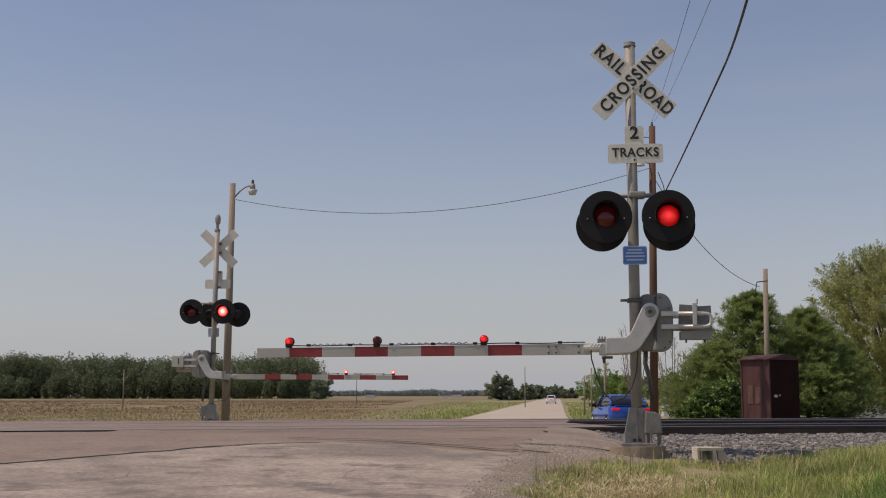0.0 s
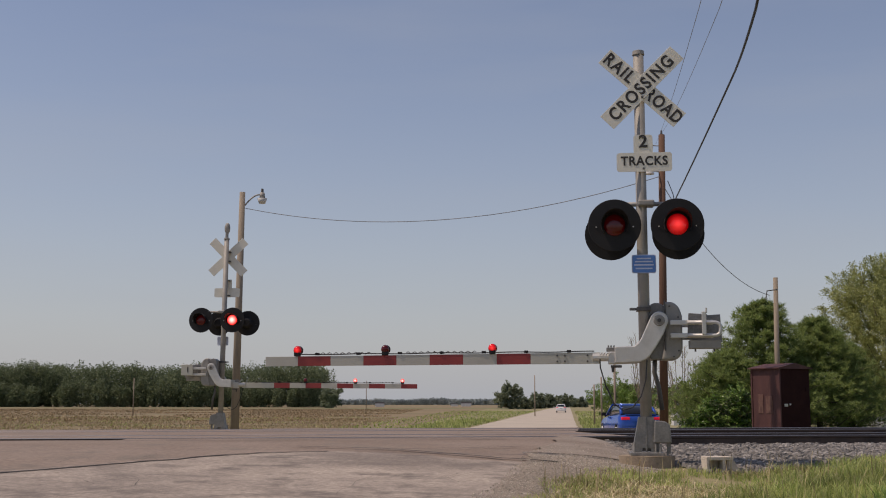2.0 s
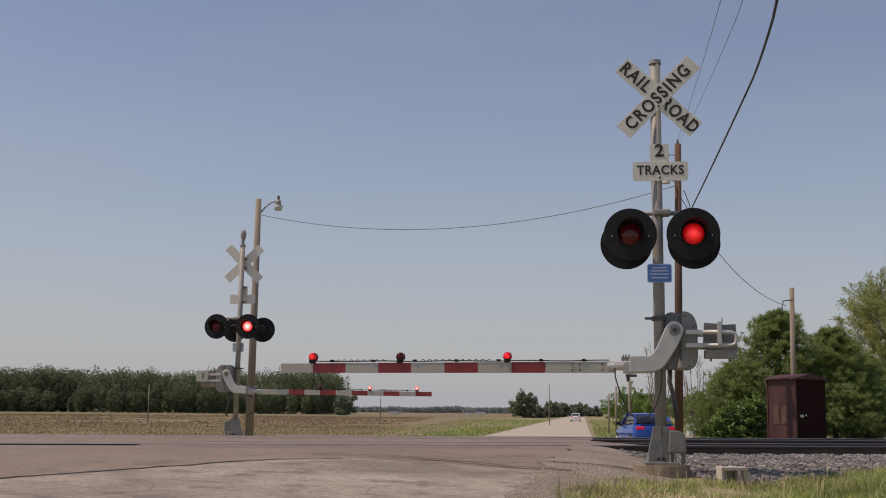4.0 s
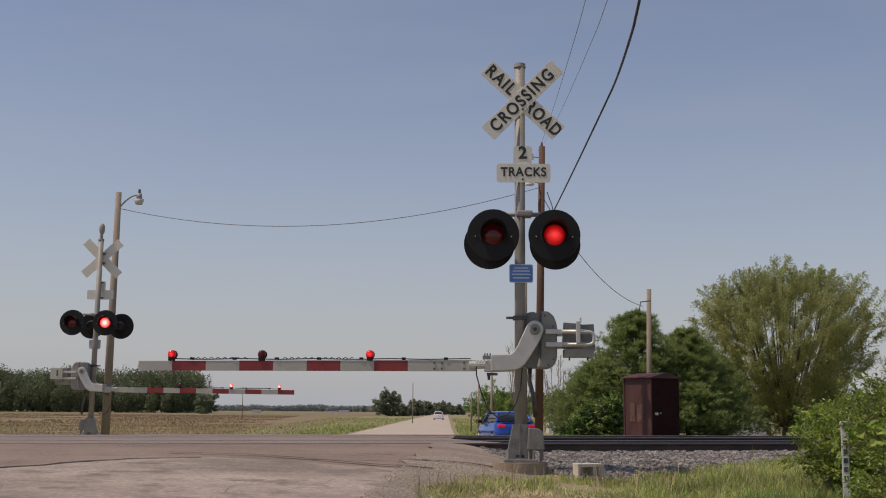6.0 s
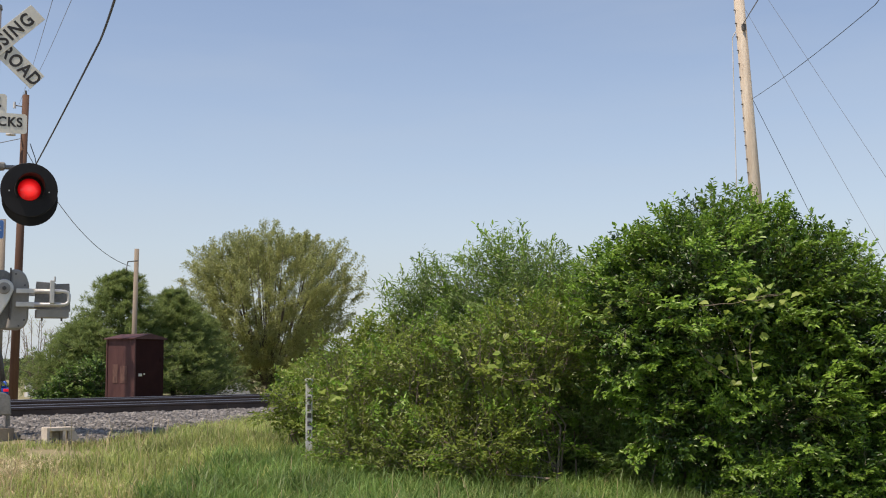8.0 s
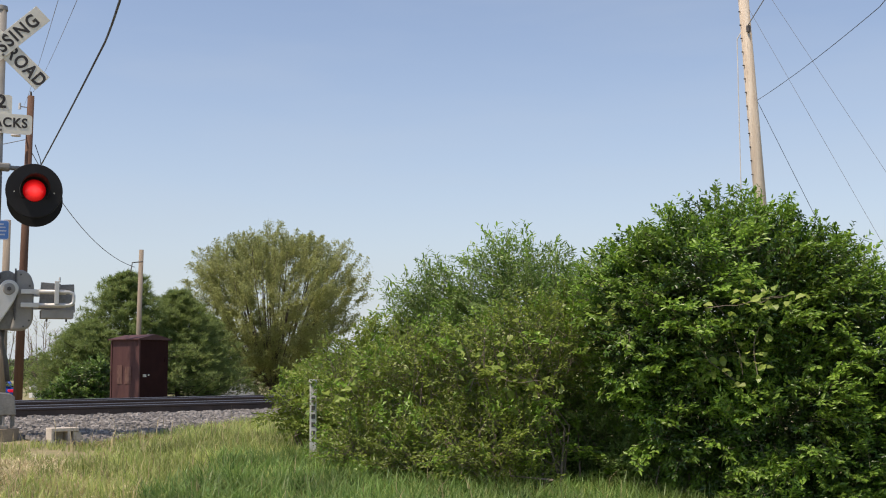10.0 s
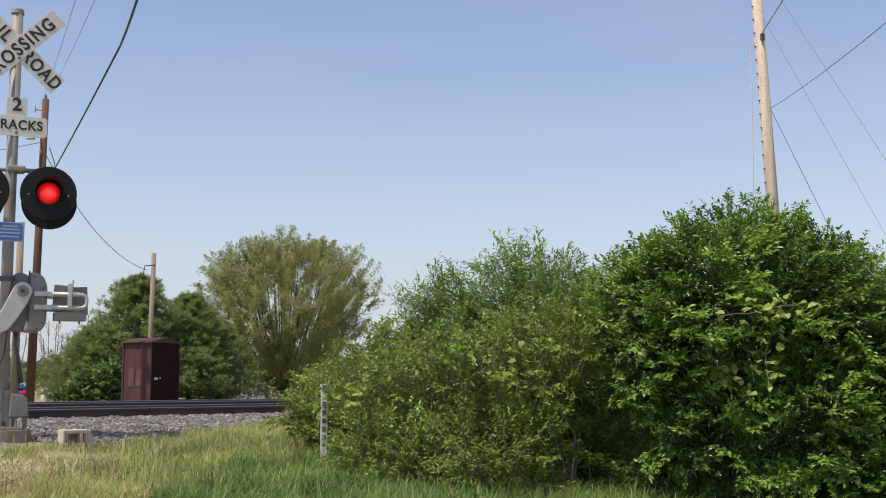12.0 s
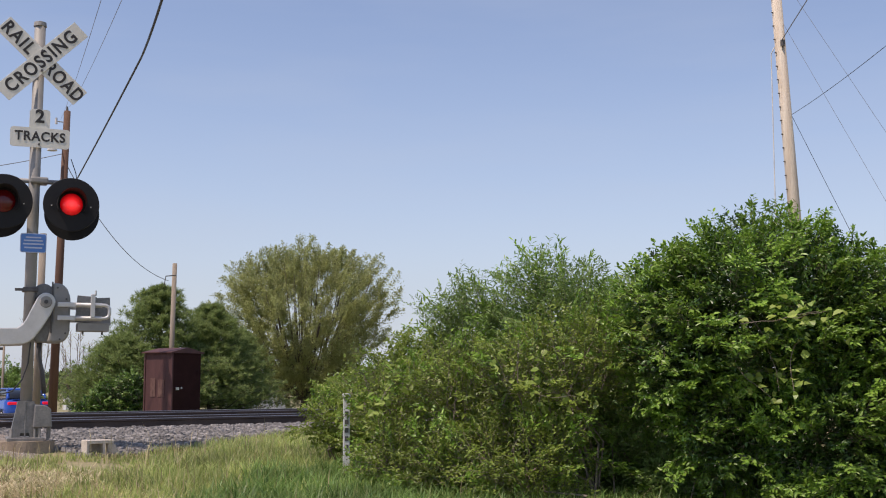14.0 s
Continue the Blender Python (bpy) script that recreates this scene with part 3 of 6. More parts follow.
def verge(width):
    """Heights from the road's edge down into the land beside it."""
    def z(x, y):
        f = np.clip((x - right_edge(y) + 0.1) / (width(y) + 0.1), 0, 1)
        return (road_z(x, y) + 0.02) * (1 - f) + (land(x, y) + 0.012 - 0.05 * f ** 3) * f
    return z


shoulder = strip("gravel_shoulder", list(np.arange(2, 14.8, 0.2)), lambda y: right_edge(y) - 0.12 + wob(y + 4, 2.0, 0.12),
                 lambda y: right_edge(y) + gravel_width(y), 0.0, M["shoulder"], 12, verge(gravel_width))
tagged(shoulder, "loose pale gravel beside the road edge", "gravel", kind="structure")
ramp = strip("dirt_ramp", list(np.arange(14.4, 18.7, 0.2)), lambda y: right_edge(y) - 0.15 + wob(y + 4, 2.0, 0.12),
             lambda y: right_edge(y) + dirt_width(y), 0.004, M["dirt"], 12, verge(dirt_width))
tagged(ramp, "brown dirt bank at the edge of the crossing", "dirt", kind="structure")


def stones(name, xy, size, material, seed, lift=0.0, height=land):
    """Many small uneven stones in one mesh."""
    rng = np.random.default_rng(seed)
    n = len(xy)
    base = np.array([(-0.8, -0.7, -0.6), (0.8, -0.8, -0.6), (0.9, 0.7, -0.6), (-0.7, 0.8, -0.6), (-0.6, -0.5, 0.5), (0.5, -0.6, 0.65), (0.6, 0.5, 0.5), (-0.5, 0.6, 0.6)], float)
    tri = np.array([(4, 5, 6), (4, 6, 7), (0, 1, 5), (0, 5, 4), (1, 2, 6), (1, 6, 5), (2, 3, 7), (2, 7, 6), (3, 0, 4), (3, 4, 7)])
    s = size * rng.uniform(0.5, 1.3, (n, 1, 1)) * rng.uniform(0.7, 1.25, (n, 8, 3))
    ang = rng.uniform(0, 6.3, n)
    v = base[None] * s
    c, si = np.cos(ang)[:, None], np.sin(ang)[:, None]
    v = np.stack([v[..., 0] * c - v[..., 1] * si, v[..., 0] * si + v[..., 1] * c, v[..., 2]], -1)
    z = height(xy[:, 0], xy[:, 1]) + lift + rng.uniform(-0.3, 0.5, n) * size
    v += np.stack([xy[:, 0], xy[:, 1], z], -1)[:, None]
    f = (tri[None] + (np.arange(n) * 8)[:, None, None]).reshape(-1, 3)
    return raw(name, v.reshape(-1, 3), f, material)


bed = by_track("ballast_bed", 2.9, 70, -3.6, 8.3, 0.012, M["ballast"], land, 1.0, 24)
tagged(bed, "grey crushed-stone bed of the railway", "ballast", kind="structure")
bed_left = by_track("ballast_bed", -70, -5.0, 0.0, 8.3, 0.012, M["ballast"], land, 1.0, 24)
tagged(bed_left, "grey crushed-stone bed of the railway", "ballast", kind="structure")
rng = np.random.default_rng(3)
s_, u_ = rng.uniform(1.7, 16, 42000), -6.1 + 6.1 * rng.uniform(0, 1, 42000) ** 0.75
keep = (u_ > -6.0 + 0.3 * np.sin(s_ * 1.3)) & ~((u_ > -0.62) & (np.abs((s_ - 3.6 + 0.26) % 0.52 - 0.26) < 0.12))
pts = np.stack([s_ * TAN[0] + u_ * NRM[0], RAIL_Y + s_ * TAN[1] + u_ * NRM[1]], -1)
pts = pts[keep]
keep = (pts[:, 1] > np.interp(pts[:, 0], [2, 2.3, 2.9, 3.5, 4.8, 6.8, 10], [13.5, 13.2, 13.3, 13.5, 15.0, 17.2, 19]) - 0.1) & (pts[:, 0] > np.array([right_edge(y) for y in pts[:, 1]]) + 0.6)
tagged(stones("ballast_stones", pts[keep], 0.038, M["ballast"], 4, 0.02), "crushed grey ballast stones along the track", "ballast", kind="stuff")
gx, gy = rng.uniform(0, 3.6, 42000), rng.uniform(8, 17, 42000)
edge = np.array([right_edge(y) for y in gy])
keep = (gx > edge - 0.25 * rng.uniform(0, 1, 42000)) & (gx < edge + np.interp(gy, [8, 12.5, 13.5, 15, 17], [0.5, 0.85, 1.7, 1.5, 0.9]) + rng.normal(0, 0.15, 42000))
keep &= rng.uniform(0, 1, 42000) < np.interp(gy, [12.5, 14.2, 15.2, 17], [0.85, 0.85, 0.35, 0.1])
gravel_z, dirt_z = verge(gravel_width), verge(dirt_width)


def loose_z(x, y):
    return np.array([float(gravel_z(a, b_) if b_ < 14.6 else dirt_z(a, b_)) for a, b_ in zip(x, y)])


tagged(stones("gravel_stones", np.stack([gx, gy], -1)[keep], 0.008, M["gravel"], 5, -0.001, loose_z), "loose pale gravel stones", "gravel", kind="stuff")


# ---- railway ----
def railway_track(u0, label):
    t = thing("railway_track", (*rail_point(0, u0 + 0.75), RT - 0.185), math.degrees(SKEW), label, "railway track", "tracks over the crossing")
    prof = [(-0.07, 0), (0.07, 0), (0.07, 0.015), (0.012, 0.035), (0.010, 0.13), (0.036, 0.143), (0.036, 0.172), (0.03, 0.18), (-0.03, 0.18), (-0.036, 0.172), (-0.036, 0.143), (-0.010, 0.13), (-0.012, 0.035), (-0.07, 0.015)]
    for side_ in (-0.75, 0.75):
        bm = bmesh.new()
        a = [bm.verts.new((-200, side_ + y, z)) for y, z in prof]
        b = [bm.verts.new((200, side_ + y, z)) for y, z in prof]
        for i in range(len(prof)):
            j = (i + 1) % len(prof)
            f = bm.faces.new((a[i], a[j], b[j], b[i]))
            f.material_index = 1 if i in (6, 7, 8) else 0
        bm.faces.new(a)
        bm.faces.new(b[::-1])
        bmesh.ops.recalc_face_normals(bm, faces=bm.faces)
        part("rail", bm, [M["rail"], M["railtop"]], t, "dark rusty steel rail with polished head")
    bm = box(bmesh.new(), (0, 0, -0.065), (0.22, 2.6, 0.17), 0.012)
    first = part("tie", bm, M["tie"], t, "dark creosoted wooden tie")
    for s in np.arange(3.6, 34, 0.52):
        o = first.copy()
        scene.collection.objects.link(o)
        o.matrix_basis = pose(s, random.uniform(-0.05, 0.05), random.uniform(-0.01, 0.01), 0, 0, random.uniform(-1.5, 1.5))
    first.matrix_basis = pose(3.08, 0, 0)
    return t


railway_track(0.0, "railway track with dark rails on wooden ties")
railway_track(4.3, "second railway track beyond the first one")
# crossing panels between and beside the rails
for u0, u1 in ((0.09, 1.41), (1.6, 4.2), (4.39, 5.71)):
    p = by_track("crossing_panel", -26.0, 3.0, u0, u1, 0.0, M["asphalt"], lambda x, y: np.zeros_like(np.asarray(x, float)) + RT - 0.012, 0.5, 4)
    tagged(p, "asphalt crossing surface between the rails", "crossing panel", "crossing panels", "structure")


# ---- crossing signals ----
DROOP = 0.0075


def disc_lamp(parent, x, y, z, facing, lens):
    """A round flashing unit: black background disc, hood, housing, red lens. facing -1 looks towards -y."""
    bm = bmesh.new()
    cyl(bm, (x, y, z), (x, y + 0.012 * facing, z), 0.318, 0.312, 40)
    unit = part("flasher", bm, M["black"], parent, "round black background disc of a flashing light", False)
    bm = cyl(bmesh.new(), (x, y, z), (x, y - 0.16 * facing, z), 0.15, 0.09, 20)
    part("housing", bm, M["black"], unit)
    bm = bmesh.new()
    n = 22
    ring = []
    for i in range(n + 1):
        a = math.radians(-35 + 250 * i / n)
        deep = 0.30 * (0.35 + 0.65 * max(0.0, math.sin(a)) ** 0.6)
        ca, sa = math.cos(a), math.sin(a)
        ring.append([bm.verts.new((x + r * ca, y + facing * d, z + r * sa)) for r, d in ((0.165, 0.012), (0.165, deep), (0.159, deep), (0.159, 0.012))])
    for p, q in zip(ring, ring[1:]):
        for i in range(4):
            j = (i + 1) % 4
            bm.faces.new((p[i], q[i], q[j], p[j]))
    bmesh.ops.recalc_face_normals(bm, faces=bm.faces)
    part("hood", bm, M["black"], unit, "black visor over the lens")
    bm = bmesh.new()
    bmesh.ops.create_uvsphere(bm, u_segments=24, v_segments=10, radius=0.13, matrix=Matrix.Translation((x, y + facing * 0.02, z)) @ Matrix.Diagonal((1, 0.3, 1, 1)))
    part("lens", bm, lens, unit, "red glass lens", True)
    for sx in (-0.22, 0.22):
        bm = cyl(bmesh.new(), (x + sx, y, z - 0.02), (x + sx, y + facing * 0.018, z - 0.02), 0.008, 0.008, 8)
        part("bolt", bm, M["alu"], unit)
    return unit


def crossing_signal(at, rz, label, stripes, lamps, front, back, bell=False, lean=0.0, rims=True, front_shift=0.0, back_shift=(0.0, 0.0)):
    t = thing("crossing_signal", at, rz, label, "railroad signal", "crossing signals")
    top = 4.87
    # footing, base and mast
    bm = cyl(bmesh.new(), (0, 0, -0.35), (0, 0, -0.03), 0.33, 0.33, 32)
    part("footing", bm, M["concrete"], t, "stained round concrete footing")
    bm = box(bmesh.new(), (0, 0, -0.012), (0.40, 0.40, 0.04), 0.008)
    prism(bm, [(-0.17, 0), (-0.06, 0), (-0.05, 0.06), (0.04, 0.06), (0.05, 0), (0.14, 0), (0.085, 0.42), (-0.088, 0.42)], -0.09, 0.09)
    box(bm, (-0.005, -0.094, 0.21), (0.016, 0.012, 0.42), 0.003)
    part("base_casting", bm, M["steel"], t, "galvanised split base casting")
    bm = prism(bmesh.new(), [(0.075, 0.12), (0.285, 0.12), (0.265, 0.33), (0.21, 0.37), (0.09, 0.38)], -0.17, 0.05)
    bmesh.ops.bevel(bm, geom=list(bm.edges), offset=0.012, segments=2, affect="EDGES", profile=0.5)
    box(bm, (0.13, -0.1, 0.06), (0.035, 0.05, 0.13), 0.004)
    box(bm, (0.255, -0.1, 0.06), (0.035, 0.05, 0.13), 0.004)
    part("junction_box", bm, M["steel"], t, "grey cable junction box")
    for bx, by in ((-0.15, -0.15), (0.15, -0.15), (-0.15, 0.15), (0.15, 0.15), (0.1, -0.13), (0.24, -0.1)):
        part("anchor_bolt", cyl(bmesh.new(), (bx, by, -0.03), (bx, by, 0.11), 0.014, 0.014, 8), M["galv"], t)
    bm = cyl(bmesh.new(), (0, 0, 0.02), (lean, 0, top), 0.066, 0.064, 28)
    part("mast", bm, M["galv"], t, "weathered galvanised steel mast", True)
    bm = cyl(bmesh.new(), (lean, 0, top - 0.02), (lean, 0, top + 0.03), 0.076, 0.07, 28)
    cyl(bm, (lean, 0, top + 0.03), (lean, 0, top + 0.045), 0.055, 0.03, 20)
    part("cap", bm, M["galv"], t, "round steel cap")
    if bell:
        bm = cyl(bmesh.new(), (lean, 0, top + 0.04), (lean, 0, top + 0.16), 0.04, 0.04, 14)
        part("bell_post", bm, M["galv"], t)
        bm = bmesh.new()
        bmesh.ops.create_uvsphere(bm, u_segments=20, v_segments=12, radius=0.15, matrix=Matrix.Translation((lean, -0.03, top + 0.28)) @ Matrix.Diagonal((0.5, 0.35, 1, 1)))
        part("bell", bm, M["galv"], t, "grey warning bell", True)
    # crossbuck
    zc, fx = 4.41, lean * 0.9 + (-0.03 if bell else 0.03)
    for k, (ang, yy) in enumerate(((45, -0.102), (-43, -0.088))):
        m = Matrix.Translation((fx, yy, zc)) @ Matrix.Rotation(-radians(ang), 4, "Y")
        bm = box(bmesh.new(), (0, 0, 0), (1.22, 0.006, 0.228), 0.002)
        bm.transform(m)
        blade = part("crossbuck_blade", bm, M["white"], t, "off-white reflective crossbuck blade")
        face = m @ Matrix.Translation((0, -0.005, 0)) @ Matrix.Rotation(radians(90), 4, "X")
        if k == 0:
            words("lettering", "CROSSING", 0.215, face @ Matrix.Translation((-0.01, 0, 0)), M["letter"], blade, 0.86, 1.22)
        else:
            words("lettering", "RAIL", 0.215, face @ Matrix.Translation((-0.375, 0, 0)), M["letter"], blade, 0.86, 1.22)
            words("lettering", "ROAD", 0.215, face @ Matrix.Translation((0.345, 0, 0)), M["letter"], blade, 0.82, 1.15)
    for dz in (-0.12, 0.12):
        bm = box(bmesh.new(), (fx, -0.04, zc + dz), (0.16, 0.1, 0.035), 0.004)
        part("clamp", bm, M["darkmetal"], t)
        bm = cyl(bmesh.new(), (fx, -0.10, zc + dz), (fx, -0.125, zc + dz), 0.014, 0.014, 8)
        part("bolt", bm, M["darkmetal"], t)
    # number-of-tracks sign, an inverted T
    bm = box(bmesh.new(), (fx, -0.085, 3.70), (0.23, 0.005, 0.25), 0.0)
    es = [e for e in bm.edges if abs(e.verts[0].co.y - e.verts[1].co.y) > 0.004]
    bmesh.ops.bevel(bm, geom=es, offset=0.035, segments=3, affect="EDGES", profile=0.5)
    part_two = part("count_plate", bm, M["white"], t, "off-white plate with the number two")
    words("lettering", "2", 0.215, Matrix.Translation((fx, -0.090, 3.735)) @ Matrix.Rotation(radians(90), 4, "X"), M["letter"], part_two, 1.0)
    bm = box(bmesh.new(), (fx + 0.01, -0.09, 3.485), (0.665, 0.005, 0.235), 0.0)
    es = [e for e in bm.edges if abs(e.verts[0].co.y - e.verts[1].co.y) > 0.004]
    bmesh.ops.bevel(bm, geom=es, offset=0.035, segments=3, affect="EDGES", profile=0.5)
    tracks = part("tracks_plate", bm, M["white"], t, "off-white plate lettered tracks")
    words("lettering", "TRACKS", 0.155, Matrix.Translation((fx + 0.01, -0.095, 3.495)) @ Matrix.Rotation(radians(90), 4, "X"), M["letter"], tracks, 0.92, 1.1)
    for z in (3.79, 3.405):
        part("bolt", cyl(bmesh.new(), (fx, -0.08, z), (fx, -0.11, z), 0.013, 0.013, 8), M["darkmetal"], t)
        part("clamp", box(bmesh.new(), (fx, -0.03, z), (0.15, 0.09, 0.03), 0.004), M["darkmetal"], t)
    # flashing lights on their cross-arm
    lx = lean * 0.6
    bm = cyl(bmesh.new(), (lx - 0.42, 0, 2.98), (lx + 0.42, 0, 2.98), 0.028, 0.028, 14)
    part("light_crossarm", bm, M["galv"], t, "steel pipe cross-arm", True)
    bm = box(bmesh.new(), (lx + 0.05, -0.03, 2.98), (0.2, 0.2, 0.075), 0.02)
    part("arm_clamp", bm, M["galv"], t, "clamp joining cross-arm and mast")
    for sx, fl, bl in ((-0.335, front[0], back[0]), (0.41, front[1], back[1])):
        bm = cyl(bmesh.new(), (lx + sx, 0, 2.7), (lx + sx, 0, 2.99), 0.03, 0.03, 12)
        part("hanger", bm, M["darkmetal"], t)
        disc_lamp(t, lx + sx + front_shift, -0.17, 2.70, -1, fl)
        disc_lamp(t, lx + sx * 1.10 + back_shift[0], 0.20, 2.64 + back_shift[1], 1, bl)
    # blue notice
    bm = box(bmesh.new(), (0.01, -0.08, 2.24), (0.29, 0.004, 0.225), 0.0)
    es = [e for e in bm.edges if abs(e.verts[0].co.y - e.verts[1].co.y) > 0.003]
    bmesh.ops.bevel(bm, geom=es, offset=0.025, segments=3, affect="EDGES", profile=0.5)
    note = part("notice_plate", bm, M["paleprint"], t, "small blue notice plate with white border")
    bm = box(bmesh.new(), (0.01, -0.084, 2.24), (0.272, 0.004, 0.207), 0.0)
    es = [e for e in bm.edges if abs(e.verts[0].co.y - e.verts[1].co.y) > 0.003]
    bmesh.ops.bevel(bm, geom=es, offset=0.02, segments=3, affect="EDGES", profile=0.5)
    part("blue_panel", bm, M["blue"], note)
    for dz, w in ((0.065, 0.17), (0.028, 0.21), (-0.012, 0.23), (-0.055, 0.2)):
        part("print_bar", box(bmesh.new(), (0.01, -0.0875, 2.24 + dz), (w, 0.002, 0.017)), M["paleprint"], note)
    # gate mechanism: round-topped case, lighter cover beside it, curved arm brackets, counterweight
    lobe = [(0.15 + 0.115 * math.cos(radians(q)), 1.665 + 0.115 * math.sin(radians(q))) for q in range(0, 181, 20)]
    bm = prism(bmesh.new(), [(0.30, 1.10)] + [(0.30, 1.66)] + lobe + [(0.03, 1.16), (0.09, 1.09)], 0.0, 0.29)
    bmesh.ops.bevel(bm, geom=list(bm.edges), offset=0.015, segments=2, affect="EDGES", profile=0.5)
    part("mechanism_housing", bm, M["steel"], t, "dull grey cast gate mechanism case")
    bm = prism(bmesh.new(), [(0.2, 1.09), (0.37, 1.09), (0.425, 1.14), (0.45, 1.22), (0.45, 1.62), (0.41, 1.73), (0.34, 1.785), (0.245, 1.785), (0.245, 1.36)], -0.05, 0.31)
    bmesh.ops.bevel(bm, geom=list(bm.edges), offset=0.03, segments=3, affect="EDGES", profile=0.5)
    part("housing_cover", bm, M["galv"], t, "weathered grey cover of the gate mechanism")
    part("seam_strap", box(bmesh.new(), (0.243, -0.056, 1.5), (0.018, 0.014, 0.6), 0.004), M["darkmetal"], t)
    for bx, bz in ((0.40, 1.2), (0.40, 1.6), (0.3, 1.73), (0.34, 1.13)):
        part("cover_bolt", cyl(bmesh.new(), (bx, -0.065, bz), (bx, -0.05, bz), 0.011, 0.011, 8), M["darkmetal"], t)
    bm = cyl(bmesh.new(), (0.169, -0.10, 1.555), (0.169, 0.0, 1.555), 0.10, 0.115, 28)
    part("pivot", bm, M["darkmetal"], t, "pivot shaft of the gate", True)
    eye_ = [(0.169 + 0.107 * math.cos(radians(q)), 1.555 + 0.107 * math.sin(radians(q))) for q in range(150, -21, -15)]
    outer = eye_ + [(0.222, 1.40), (0.13, 1.245), (0.055, 1.135), (0.0, 1.09), (-0.065, 1.063), (-0.36, 1.05), (-0.36, 1.246), (-0.135, 1.252), (-0.085, 1.285), (-0.045, 1.345)]
    for name, ys in (("arm_bracket", (-0.15, -0.10)), ("arm_bracket", (0.32, 0.36))):
        bm = prism(bmesh.new(), outer, *ys)
        bmesh.ops.bevel(bm, geom=[e for e in bm.edges], offset=0.012, segments=2, affect="EDGES", profile=0.5)
        b = part(name, bm, M["alu"], t, "bright curved cast arm bracket")
        out_y = -1 if ys[0] < 0 else 1
        f_ = ys[0] if out_y < 0 else ys[1]
        part("boss", cyl(bmesh.new(), (0.169, f_ + 0.018 * out_y, 1.555), (0.169, f_ - 0.005 * out_y, 1.555), 0.06, 0.07, 24), M["galv"], b)
        part("boss_nut", cyl(bmesh.new(), (0.169, f_ + 0.04 * out_y, 1.555), (0.169, f_ + 0.01 * out_y, 1.555), 0.025, 0.025, 6), M["darkmetal"], b)
    for z in (1.375, 1.53):
        for yy in (-0.125, 0.34):
            part("counterweight_bar", box(bmesh.new(), (0.55, yy, z), (0.5, 0.03, 0.055), 0.006), M["alu"], t)
    for yy, x0, x1, z0, z1, tilt in ((0.02, 0.52, 0.74, 1.33, 1.645, 4), (0.10, 0.70, 0.92, 1.30, 1.635, -3), (0.2, 0.56, 0.86, 1.34, 1.62, 2)):
        bm = box(bmesh.new(), (0, 0, 0), (x1 - x0, 0.035, z1 - z0), 0.005)
        bm.transform(Matrix.Translation(((x0 + x1) / 2, yy, (z0 + z1) / 2)) @ Matrix.Rotation(radians(tilt), 4, "Y"))
        part("counterweight_plate", bm, M["steel"], t, "flat steel counterweight plate")
    bm = box(bmesh.new(), (0.78, 0.375, 1.49), (0.30, 0.03, 0.27), 0.006)
    part("end_plate", bm, M["armwhite"], t, "pale flat counterweight end plate")
    part("plate_slot", box(bmesh.new(), (0.76, 0.393, 1.5), (0.03, 0.008, 0.14), 0.003), M["darkmetal"], t)
    bm = box(bmesh.new(), (0.71, 0.0, 1.275), (0.36, 0.22, 0.10), 0.008)
    part("lower_weight", bm, M["galv"], t, "lower steel counterweight block")
    for bx in (0.6, 0.82):
        part("weight_bolt", cyl(bmesh.new(), (bx, 0.0, 1.19), (bx, 0.0, 1.24), 0.012, 0.012, 6), M["darkmetal"], t)
    bm = tube(bmesh.new(), [(0.5, -0.15, 1.375), (0.83, -0.15, 1.375), (0.865, -0.15, 1.39), (0.88, -0.15, 1.42), (0.88, -0.15, 1.49), (0.865, -0.15, 1.515), (0.83, -0.15, 1.53), (0.5, -0.15, 1.53)], 0.022, 8)
    part("counterweight_frame", bm, M["alu"], t, "bright looped counterweight frame", True)
    bm = box(bmesh.new(), (0.69, -0.17, 1.52), (0.05, 0.03, 0.27), 0.006)
    cyl(bm, (0.72, -0.16, 1.64), (0.72, -0.16, 1.70), 0.012, 0.012, 6)
    part("counterweight_strap", bm, M["alu"], t)
    # hose from the mechanism to the base
    bm = tube(bmesh.new(), [(0.13, 0.12, 1.12), (0.12, 0.12, 0.95), (0.17, 0.12, 0.75), (0.2, 0.1, 0.5)], 0.028, 8)
    part("conduit", bm, M["darkmetal"], t, "dark flexible conduit", True)
    bm = tube(bmesh.new(), [(-0.535, -0.09, 1.16), (-0.53, -0.11, 1.0), (-0.47, -0.12, 0.78), (-0.38, -0.13, 0.58), (-0.28, -0.13, 0.5), (-0.16, -0.13, 0.53), (-0.06, -0.13, 0.66), (0.0, -0.12, 0.85), (0.02, -0.1, 1.09)], 0.008, 6)
    part("cable", bm, M["wire"], t, "thin hanging black cable")
    for z in (1.70,):
        bm = box(bmesh.new(), (0, 0, z), (0.17, 0.17, 0.05), 0.006)
        box(bm, (-0.12, -0.03, z), (0.1, 0.04, 0.03), 0.004)
        part("mast_clamp", bm, M["darkmetal"], t)
    # arm: adapter, boards, lamps, cable
    za = 1.115
    bm = box(bmesh.new(), (-0.37, -0.06, za), (0.13, 0.12, 0.15), 0.012)
    tube(bm, [(-0.34, -0.06, za + 0.01), (-0.62, -0.06, za + 0.01)], 0.05, 12)
    for q in range(4):
        cyl(bm, (-0.40 - 0.035 * q, -0.125, za + 0.065), (-0.43 - 0.035 * q, -0.125, za + 0.03), 0.008, 0.008, 6)
    part("arm_adapter", bm, M["alu"], t, "cast adapter holding the arm")
    bm = box(bmesh.new(), (-0.40, -0.06, za + 0.1), (0.11, 0.07, 0.05), 0.006)
